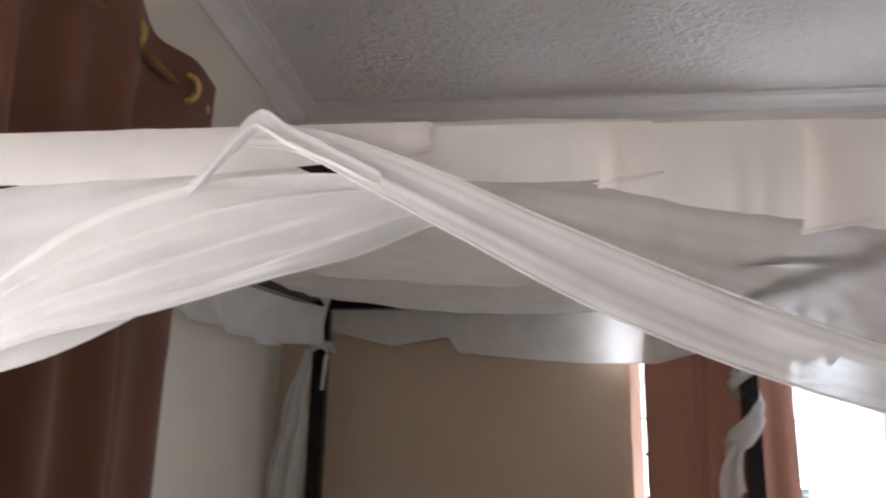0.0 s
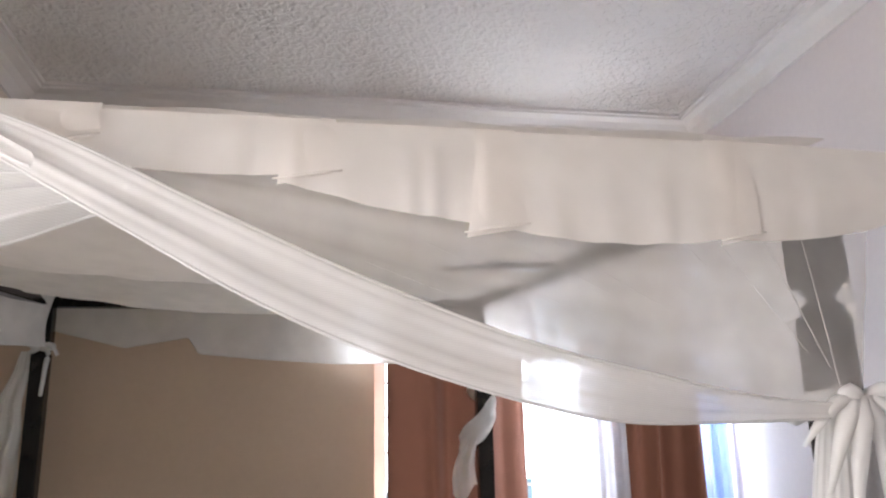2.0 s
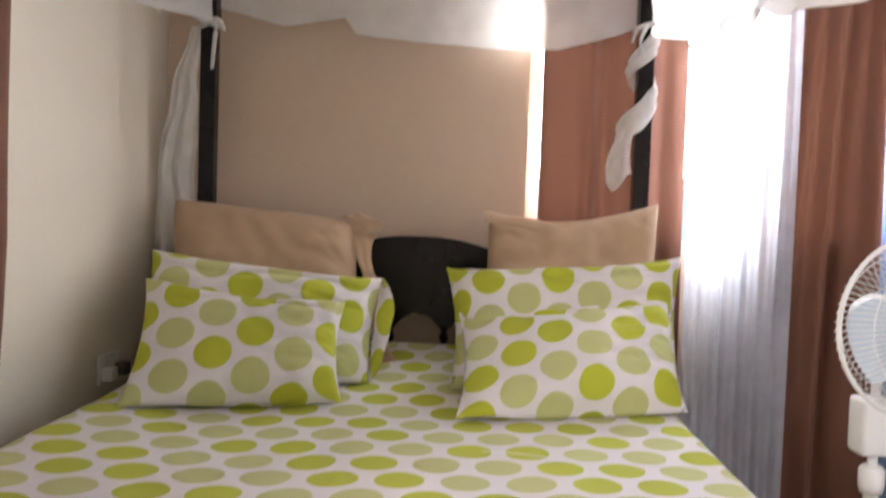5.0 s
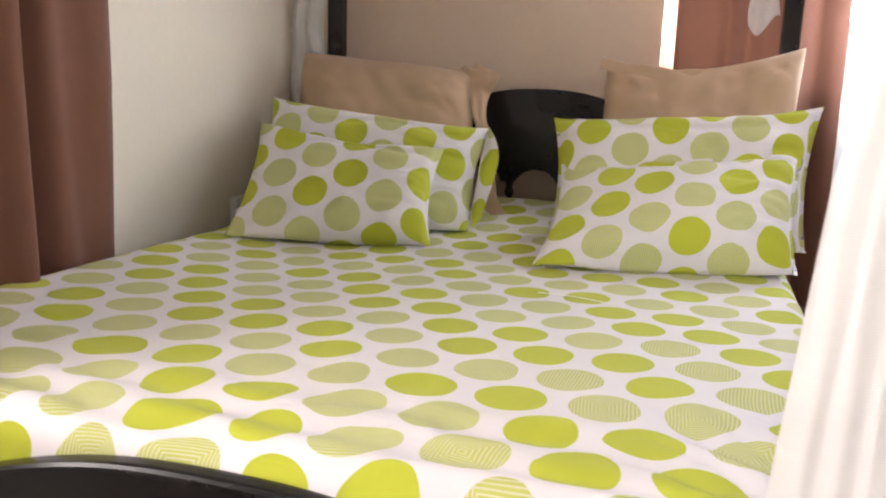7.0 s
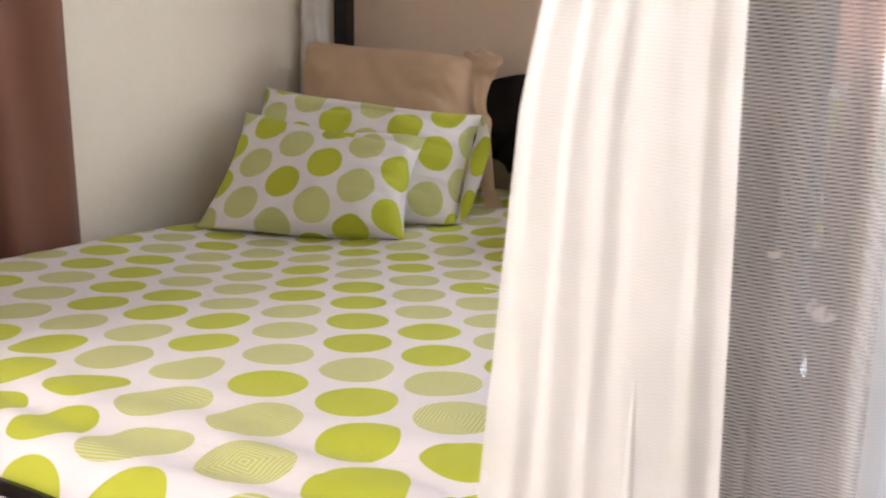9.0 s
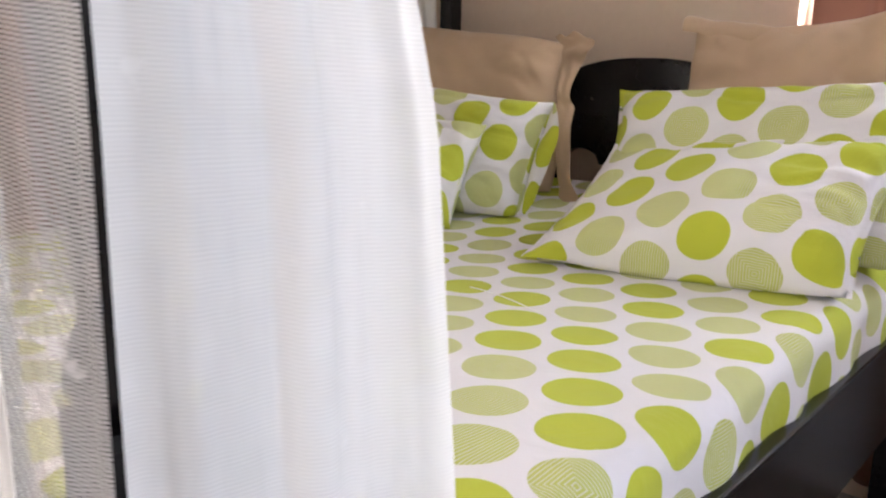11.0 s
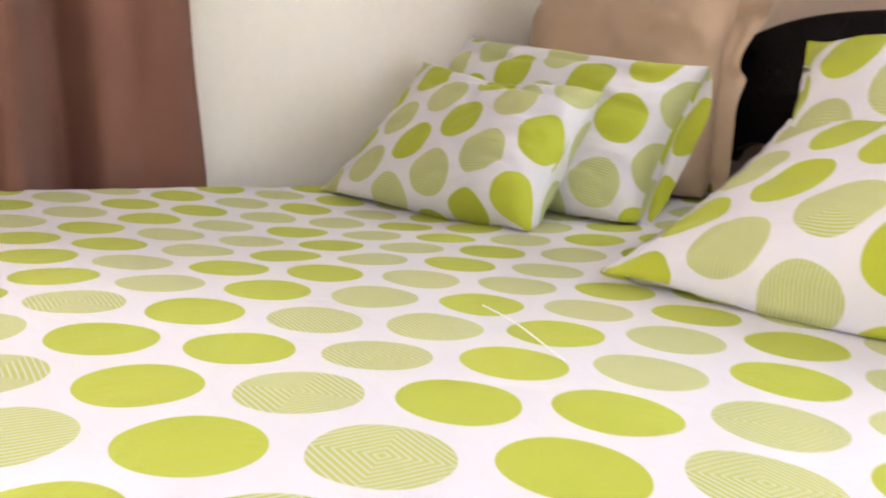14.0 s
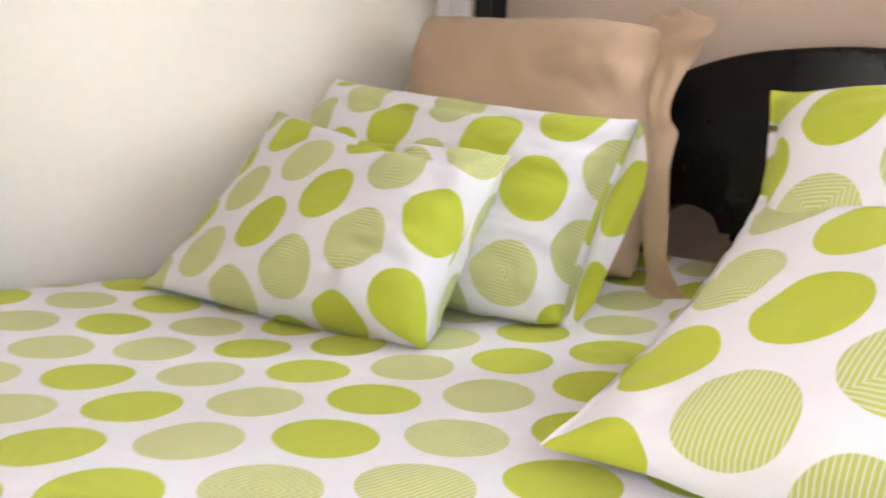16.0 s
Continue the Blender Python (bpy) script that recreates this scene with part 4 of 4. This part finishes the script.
def net_column(x, y, label, sgn):
    """Net gathered at a foot post: a knot, two heavy folded falls and a thin length between them, down to the floor."""
    ob = empty("net_column", label, "mosquito net", "net columns", (x, y, 0))
    inv = ob.matrix_world.inverted()

    def fall(name, path, widths, folds, depth, mat, seed, lab=""):
        def f(u, v):
            z = 1.575 + (0.035 - 1.575) * v
            a, b = path(v)
            d = (b - a)
            n = Vector((-d.y, d.x)).normalized()
            w = u + 0.02 * nz(u * 8, v * 2.5, seed)
            k = depth * (0.25 + 0.75 * min(1, v * 2.2)) * (math.sin(u * math.pi * folds + 1.4 * nz(v * 2, seed) + 1.3 * nz(v * 4, u * 3, seed)) * (0.6 + 0.8 * nz(u * 5, v * 2, seed + 2)) + 0.9 * nz(u * 7, v * 3, seed) + 0.5 * nz(u * 16, v * 9, seed))
            p = a + d * w + n * k
            return (p.x, p.y, z)
        o = part(name, sheet(70, 60, f), mat, None, lab, True)
        o.parent, o.matrix_parent_inverse = ob, inv

    V = lambda a, b: Vector((a, b))
    L = lambda p, q, t: p + (q - p) * min(1, max(0, t))
    g = lambda v: min(1.0, v * 3.2) ** 0.7
    fall("net_fall", lambda v: (L(V(x - sgn * 0.05, y - 0.05), V(x - sgn * (0.105 + 0.12 * min(v, 0.6)), y - 0.025), g(v)), L(V(x - sgn * 0.012, y - 0.05), V(x - sgn * (0.026 - 0.035 * min(v, 0.6)), y - 0.056), g(v))), 0.2, 11, 0.0017, NET, 1.0, "thick white folds of gathered net")
    fall("net_fall", lambda v: (L(V(x - sgn * 0.04, y - 0.03), V(x - sgn * (0.098 + 0.11 * min(v, 0.6)), y - 0.008), g(v)), L(V(x - sgn * 0.040, y - 0.045), V(x - sgn * 0.042, y - 0.046), g(v))), 0.2, 7, 0.006, NET, 2.0, "inner white folds of gathered net")
    fall("net_fall", lambda v: (L(V(x - sgn * 0.02, y - 0.05), V(x - sgn * 0.028, y - 0.050), g(v)), L(V(x + sgn * 0.045, y - 0.040), V(x + sgn * 0.056, y - 0.036), g(v))), 0.2, 3, 0.003, NET_OPEN, 3.0, "single thin layer of net over the black post")
    fall("net_fall", lambda v: (L(V(x + sgn * 0.045, y - 0.038), V(x + sgn * (0.046 + 0.015 * v), y - 0.030), g(v)), L(V(x + sgn * 0.06, y + 0.03), V(x + sgn * (0.060 + 0.13 * min(v, 0.6)), y + 0.12), g(v))), 0.2, 6, 0.006, NET, 4.0, "thick white folds of gathered net")
    fall("net_fall", lambda v: (L(V(x + sgn * 0.04, y - 0.01), V(x + sgn * 0.052, y + 0.01), g(v)), L(V(x + sgn * 0.05, y + 0.03), V(x + sgn * 0.085, y + 0.10), g(v))), 0.2, 4, 0.005, NET, 5.0, "thick white folds of gathered net")
    bm = bmesh.new()
    ring = [(x + 0.05 * math.cos(q), y - 0.005 + 0.055 * math.sin(q), 1.572 + 0.012 * math.sin(2 * q)) for q in (2 * math.pi * k / 28 for k in range(28))]
    tube(bm, ring, [0.009 + 0.003 * nz(k * 0.9) for k in range(28)], 8, True)
    for dx, dz, r in ((-0.075, -0.05, 0.7), (-0.05, -0.10, 0.9), (-0.02, -0.13, 1.0), (0.02, -0.12, 0.9), (0.05, -0.07, 0.8), (-0.035, 0.0, 0.8), (0.045, 0.012, 0.7)):
        pts = [(x - sgn * 0.02 + sgn * dx * t, y - 0.066 - 0.016 * math.sin(3 * t), 1.575 + dz * t * t + 0.010 * math.sin(3 * t)) for t in (0, 0.25, 0.5, 0.75, 1)]
        tube(bm, pts, [0.007 * r, 0.012 * r, 0.013 * r, 0.009 * r, 0.003 * r], 8)
    o = part("tie_knot", bm, NET, None, "knotted white net tie", True)
    o.parent, o.matrix_parent_inverse = ob, inv


net_column(POSTS["FR"][0], POSTS["FR"][1], "white mosquito net tied to the foot post and falling to the floor", 1)
net_column(POSTS["FL"][0], POSTS["FL"][1], "white mosquito net tied to the wall-side foot post", -1)

# net tied at the head posts
HLx, HLy = POSTS["HL"]


def hl_fall(u, v):
    z = 1.886 - 1.05 * v
    g = min(1, v * 2.4) ** 0.8
    x = HLx - 0.03 - (0.025 + 0.105 * g + 0.02 * v) * u
    y = HLy - 0.03 + 0.014 * math.sin(u * 15 + 2 * nz(v * 3)) * g + 0.01 * nz(v * 7, u * 4)
    return (x + 0.012 * nz(v * 9, u), y, z)


fall = empty("net_tie_back", "white net tied with a strip to the wall-side head post", "mosquito net", "head post nets", (HLx, HLy, 1.0))
for nm, bm in (("net_fall", sheet(30, 50, hl_fall)), ("tie_strip", tube(bmesh.new(), [(HLx + 0.034 * math.cos(q) , HLy + 0.036 * math.sin(q), 1.896 + 0.014 * math.cos(q)) for q in (2 * math.pi * k / 20 for k in range(20))], 0.009, 6, True))):
    o = part(nm, bm, NET, None, "", True)
    o.parent, o.matrix_parent_inverse = fall, fall.matrix_world.inverted()
bow = bmesh.new()
for pts in (((0.01, -0.035, 1.896), (0.035, -0.05, 1.883), (0.03, -0.048, 1.83), (0.022, -0.045, 1.737)), ((0.0, -0.035, 1.896), (-0.03, -0.05, 1.91), (-0.05, -0.04, 1.93)), ((0.01, -0.035, 1.896), (0.04, -0.045, 1.907), (0.062, -0.04, 1.872))):
    tube(bow, [catmull([(HLx + a, HLy + b, c) for a, b, c in pts], k / 10) for k in range(11)], [0.011 - 0.0005 * k + 0.002 * nz(k) for k in range(11)], 6)
o = part("bow", bow, NET, None, "ragged white net bow", True)
o.parent, o.matrix_parent_inverse = fall, fall.matrix_world.inverted()

HRx, HRy = POSTS["HR"]
wrap = empty("net_wrap", "white net wound in a spiral round the black head post", "mosquito net", "head post nets", (HRx, HRy, 1.0))


def spiral(u, v):
    """A flat, creased strip that winds down the post, wider and looser at its lower end."""
    turns = 1.62 * u
    a = -2 * math.pi * turns + 0.35
    z = 1.902 - 0.19 * turns - 0.05 * max(0.0, turns - 1.0)
    wide = 0.085 + 0.04 * u
    leftward = max(0.0, -math.cos(a))
    r = 0.037 + (0.012 + 0.035 * u * u) * leftward + 0.009 * math.sin(v * math.pi) + 0.003 * math.sin(v * 13 + 5 * u) + 0.003 * nz(u * 9, v * 5)
    return (HRx + r * math.cos(a), HRy + r * math.sin(a), z - wide * (v - 0.5) - 0.03 * leftward * (1 - v))


for nm, bm in (("net_strip", sheet(120, 12, spiral)), ("tie_strip", tube(bmesh.new(), [(HRx + 0.036 * math.cos(q), HRy + 0.037 * math.sin(q), 1.926 + 0.010 * math.cos(q)) for q in (2 * math.pi * k / 20 for k in range(20))], 0.011, 6, True))):
    o = part(nm, bm, CANOPY, None, "", True)
    o.parent, o.matrix_parent_inverse = wrap, wrap.matrix_world.inverted()
bow = bmesh.new()
for pts in (((-0.005, -0.04, 1.926), (-0.04, -0.05, 1.911), (-0.055, -0.045, 1.866)), ((-0.005, -0.04, 1.926), (-0.03, -0.055, 1.87), (-0.02, -0.05, 1.83)), ((0.0, -0.04, 1.926), (0.03, -0.05, 1.93), (0.05, -0.04, 1.916))):
    tube(bow, [catmull([(HRx + a, HRy + b, c) for a, b, c in pts], k / 10) for k in range(11)], [0.009 - 0.0004 * k + 0.002 * nz(k + 5) for k in range(11)], 6)
o = part("bow", bow, NET, None, "ragged white net bow", True)
o.parent, o.matrix_parent_inverse = wrap, wrap.matrix_world.inverted()
lowend = sheet(16, 24, lambda u, v: (HRx - 0.085 + 0.07 * u - 0.04 * v + 0.02 * u * v - 0.02 * math.sin(3 * v), HRy - 0.045 - 0.012 * math.sin(u * 9 + 2 * v), 1.559 + 0.06 * u * (1 - v) - 0.17 * v - 0.03 * math.sin(u * 5.0) * v))
o = part("net_end", lowend, CANOPY, None, "loose crumpled net end", True)
o.parent, o.matrix_parent_inverse = wrap, wrap.matrix_world.inverted()

# ---- curtains ----


def drape(a, b, z0, z1, folds, amp, seed, n=140, m=40, flare=0.0, sharp=1.0, phase=0.0, spread=0.0, lean=0.0, edge=None):
    """Folds of a curtain along the line a to b, from z1 at its head down to z0."""
    a, b = Vector(a), Vector(b)
    d = b - a
    nrm = Vector((-d.y, d.x, 0)).normalized()

    def f(u, v):
        w = u + 0.018 * nz(u * 9, v * 1.2, seed)
        ph = phase + w * folds * 2 * math.pi + 0.7 * nz(u * 3, v * 1.1, seed)
        k = math.sin(ph)
        k = math.copysign(abs(k) ** sharp, k)
        off = amp * k * (0.45 + 0.60 * min(1.0, 2.5 * v)) * (0.8 + 0.7 * nz(u * 7, v * 0.8, seed + 5)) + 0.5 * amp * nz(u * 6, v * 2, seed + 3) + 0.45 * amp * min(1.0, 3 * v) * math.sin(1.9 * ph + 1.0 + 1.5 * nz(u * 2, v, seed))
        p = a + d * (w + flare * v * (u - 0.5) - spread * (1 - u) ** 3 * max(0.0, v - 0.45) ** 2 - lean * v * (1 - u)) + nrm * off
        if edge:
            p -= d.normalized() * (edge(v) * (1 - u) ** 3) + nrm * ((off * 0.8 + 1.15 * edge(v) * (v > 0.3)) * max(0.0, 1 - 5 * u))
        return (p.x, p.y, z1 + (z0 - z1) * v)
    return sheet(n, m, f)


def grommet_curtain(name, label, a, b, z0, rod_z, count, amp, seed, mat=BROWN, flare=0.0, folds=None, phase=0.0, spread=0.0, lean=0.0, edge=None, first=None, head=0.06):
    ob = empty(name, label, "curtain", "brown curtains", a[:2] + (0,))
    inv = ob.matrix_world.inverted()
    o = part("curtain_cloth", drape(a, b, z0, rod_z + head, folds or count / 2, amp, seed, flare=flare, phase=phase, spread=spread, lean=lean, edge=edge), mat, None, "", True)
    o.parent, o.matrix_parent_inverse = ob, inv
    d = (Vector(b) - Vector(a))
    for k in range(count):
        c = Vector(a) + d * ((k + (0.14 if first is None else first)) / count)
        bm = bmesh.new()
        s = 1 if k % 2 else -1
        dirn = Vector((d.y, -d.x, 0)).normalized()
        along = d.normalized()
        ax = (along + dirn * 0.35 * s).normalized()
        e1 = ax.cross(Vector((0, 0, 1))).normalized()
        pts = [Vector((c.x, c.y, rod_z)) + e1 * (0.035 * math.cos(q)) + Vector((0, 0, 0.035 * math.sin(q))) for q in (2 * math.pi * j / 24 for j in range(24))]
        tube(bm, pts, 0.0095, 8, True)
        o = part("grommet", bm, GOLD, None, "gold metal eyelet ring", True)
        o.parent, o.matrix_parent_inverse = ob, inv
    return ob


def rod(label, a, b):
    ob = empty("curtain_rod", label, "curtain rod", "curtain rods", a)
    inv = ob.matrix_world.inverted()
    o = part("pole", tube(bmesh.new(), [a, b], 0.011, 16), GOLD, None, "", True)
    o.parent, o.matrix_parent_inverse = ob, inv
    d = (Vector(b) - Vector(a)).normalized()
    for p, s in ((Vector(a), -1), (Vector(b), 1)):
        q = d.to_track_quat("Z", "Y").to_matrix().to_4x4()
        fin = lathe(bmesh.new(), [(0.011, 0.0), (0.018, 0.008), (0.018, 0.015), (0.024, 0.03), (0.022, 0.045), (0.008, 0.055)], p, 16, q if s > 0 else q @ pose(0, 0, 0, 180, 0, 0))
        o = part("finial", fin, GOLD, None, "", True)
        o.parent, o.matrix_parent_inverse = ob, inv
    return ob


rod("gold metal curtain rod on the wall beside the bed", (LEFT + 0.115, -0.75, 2.39), (LEFT + 0.115, 2.0, 2.39))
grommet_curtain("curtain", "brown eyelet curtain drawn beside the bed, softly backlit", (LEFT + 0.125, 1.955, 0), (LEFT + 0.11, 0.94, 0), 0.10, 2.39, 4, 0.075, 2.0, folds=3, phase=0.5, first=0.18, head=0.085,
                edge=steps(((0, 0.13), (0.05, 0.12), (0.12, 0.01), (0.2, 0.0), (0.55, 0.01), (0.62, 0.03), (0.73, 0.075), (1, 0.12))))
grommet_curtain("curtain", "brown eyelet curtain gathered at the end of its rod", (LEFT + 0.10, -0.30, 0), (LEFT + 0.10, -0.70, 0), 0.10, 2.39, 6, 0.04, 5.0, folds=4)

rod("gold metal curtain rod over the back window", (0.55, BACK - 0.06, 2.44), (1.95, BACK - 0.06, 2.44))
grommet_curtain("curtain", "brown eyelet curtain hanging beside the head of the bed", (0.66, BACK - 0.045, 0), (1.179, BACK - 0.045, 0), 0.06, 2.44, 6, 0.026, 7.0, folds=2.6)
grommet_curtain("curtain", "brown eyelet curtain gathered by the window in the corner", (1.466, BACK - 0.095, 0), (1.855, BACK - 0.095, 0), 0.06, 2.44, 6, 0.045, 11.0, folds=3, lean=0.60)
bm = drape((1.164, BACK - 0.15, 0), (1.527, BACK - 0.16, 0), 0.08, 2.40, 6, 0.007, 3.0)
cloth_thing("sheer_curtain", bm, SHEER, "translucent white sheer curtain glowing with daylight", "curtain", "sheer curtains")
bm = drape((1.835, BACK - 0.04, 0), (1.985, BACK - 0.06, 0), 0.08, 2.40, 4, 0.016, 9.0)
cloth_thing("sheer_curtain", bm, SHEER_BLUE_LIT, "translucent sheer curtain bunched in the corner, blue daylight in its colour", "curtain", "sheer curtains")

# ---- pedestal fan ----
FX, FY, FZ, FR_ = 1.458, 2.12, 1.035, 0.212
fan = empty("pedestal_fan", "white plastic pedestal fan with a wire guard beside the bed", "fan", at=(FX + 0.03, FY + 0.08, 0))
finv = fan.matrix_world.inverted()
facing = look((FX, FY, FZ), (FX + 0.30, FY - 1.6, 1.03)) @ pose(0, 0, 0, 180, 0, 0)


def fanpart(name, bm, mat, label="", smooth=True, parent=None, place=True):
    if place:
        bmesh.ops.transform(bm, matrix=facing, verts=bm.verts[:])
    o = part(name, bm, mat, None, label, smooth)
    o.parent, o.matrix_parent_inverse = fan, finv
    return o


def cage(name, wires, lift, label):
    """One half of the guard: its rings, and each wire as a part of it."""
    prof = [(0.045, lift), (0.09, lift * 0.98), (0.14, lift * 0.85), (0.18, lift * 0.6), (0.205, lift * 0.3), (FR_, 0.0)]
    bm = bmesh.new()
    for r, h in ((0.09, lift * 0.98), (0.165, lift * 0.70)):
        tube(bm, [(r * math.cos(q), r * math.sin(q), h) for q in (2 * math.pi * j / 48 for j in range(48))], 0.0015, 5, True)
    guard = fanpart(name, bm, WHITE, label)
    wire = part("wire", tube(bmesh.new(), [(r * math.cos(0.9 * r), r * math.sin(0.9 * r), h) for r, h in prof], 0.0011, 4), WHITE, None, "", True)
    for k in range(wires):
        o = wire if k == 0 else new("wire", wire.data)
        o.parent = guard
        o.matrix_basis = facing @ pose(0, 0, 0, 0, 0, 360 * k / wires)


cage("front_guard", 90, 0.075, "white wire front guard")
cage("rear_guard", 60, -0.085, "white wire rear guard")
fanpart("guard_rim", tube(bmesh.new(), [(FR_ * math.cos(q), FR_ * math.sin(q), 0) for q in (2 * math.pi * j / 64 for j in range(64))], 0.006, 8, True), WHITE)
fanpart("hub_cap", lathe(bmesh.new(), [(0.046, 0.066), (0.047, 0.078), (0.043, 0.085), (0.02, 0.088)], (0, 0, 0), 28), WHITE, "round white hub cap")
for k in range(3):
    fanpart("logo_bar", boxed((-0.022 + 0.015 * k, -0.006 + 0.004 * k, 0.0885), (-0.012 + 0.015 * k, 0.010 + 0.004 * k, 0.0895)), GREY, "dark grey printed mark", False)
for k in range(3):
    q0 = 2 * math.pi * k / 3

    def blade(u, v, q0=q0):
        r = 0.03 + 0.155 * v
        q = q0 + (u - 0.5) * (1.55 * math.sin(math.pi * (0.25 + 0.6 * v)) ** 0.8) + 0.35 * v
        return (r * math.cos(q), r * math.sin(q), 0.022 * (u - 0.5) * 2 * (1 - 0.3 * v))
    fanpart("blade", sheet(12, 12, blade), BLADE, "pale bluish plastic blade")
fanpart("motor_housing", lathe(bmesh.new(), [(0.03, 0.0), (0.055, -0.085), (0.062, -0.10), (0.06, -0.17), (0.045, -0.20), (0.012, -0.21)], (0, 0, 0), 24), WHITE)
back_c = facing @ Vector((0, 0, -0.14))
bm = tube(bmesh.new(), [(back_c.x, back_c.y, back_c.z - 0.05), (back_c.x, back_c.y, 0.40)], 0.012, 12)
fanpart("inner_pole", bm, WHITE, place=False)
bm = tube(bmesh.new(), [(back_c.x, back_c.y, 0.62), (back_c.x, back_c.y, 0.03)], 0.017, 14)
fanpart("outer_pole", bm, WHITE, place=False)
bm = lathe(bmesh.new(), [(0.026, 0.60), (0.030, 0.62), (0.030, 0.66), (0.02, 0.67)], (back_c.x, back_c.y, 0), 16)
fanpart("height_collar", bm, WHITE, place=False)
bm = boxed((back_c.x - 0.05, back_c.y - 0.045, 0.70), (back_c.x + 0.05, back_c.y + 0.035, 0.84), 0.012)
fanpart("control_box", bm, WHITE, place=False)
bm = lathe(bmesh.new(), [(0.19, 0.0), (0.195, 0.012), (0.18, 0.024), (0.08, 0.034), (0.03, 0.05), (0.02, 0.055)], (back_c.x, back_c.y, 0), 36)
fanpart("base", bm, WHITE, place=False)

# ---- wall socket with a plug ----
sock = empty("wall_socket", "white double wall socket with a plug beside the pillows", "socket", at=(LEFT, 2.72, 0.75))
sinv = sock.matrix_world.inverted()
for nm, bm, mt in (("face_plate", boxed((LEFT, 2.655, 0.70), (LEFT + 0.012, 2.80, 0.79), 0.003), WHITE), ("switch", boxed((LEFT + 0.012, 2.67, 0.765), (LEFT + 0.018, 2.69, 0.785), 0.001), WHITE),
                   ("switch", boxed((LEFT + 0.012, 2.765, 0.765), (LEFT + 0.018, 2.785, 0.785), 0.001), WHITE), ("plug", boxed((LEFT + 0.012, 2.745, 0.715), (LEFT + 0.05, 2.79, 0.755), 0.006), GREY),
                   ("plug", boxed((LEFT + 0.012, 2.665, 0.712), (LEFT + 0.045, 2.71, 0.752), 0.006), WHITE),
                   ("cord", tube(bmesh.new(), [(LEFT + 0.05, 2.766, 0.733), (LEFT + 0.075, 2.755, 0.722), (LEFT + 0.085, 2.73, 0.69), (LEFT + 0.07, 2.72, 0.60), (LEFT + 0.04, 2.73, 0.40)], 0.0035, 6), GREY)):
    o = part(nm, bm, mt)
    o.parent, o.matrix_parent_inverse = sock, sinv

# a loose thread on the sheet
bm = tube(bmesh.new(), [(0.455 + 0.195 * t + 0.004 * math.sin(5 * t), 2.04 - 0.038 * t, BZ + 0.006 + 0.003 * math.sin(4 * t)) for t in (k / 12 for k in range(13))], 0.0009, 5)
tagged(part("loose_thread", bm, WHITE), "thin white thread lying on the bedsheet", "thread")

# ---- floor tiles ----
tile_me = None
step = 0.30
nx, ny = int((RIGHT - LEFT) / step) + 1, int((BACK - FRONT) / step) + 1
for i in range(nx):
    for j in range(ny):
        x0, y0 = LEFT + i * step, FRONT + j * step
        x1, y1 = min(x0 + step, RIGHT), min(y0 + step, BACK)
        if x1 - x0 < 0.02 or y1 - y0 < 0.02:
            continue
        full = x1 - x0 > step - 1e-4 and y1 - y0 > step - 1e-4
        if full and tile_me:
            o = new("tile", tile_me)
        else:
            o = part("tile", boxed((0.002, 0.002, -0.012), (x1 - x0 - 0.002, y1 - y0 - 0.002, 0.0), 0.001), TILE)
            if full:
                tile_me = o.data
        o.location = (x0, y0, 0)
        o.parent = floor
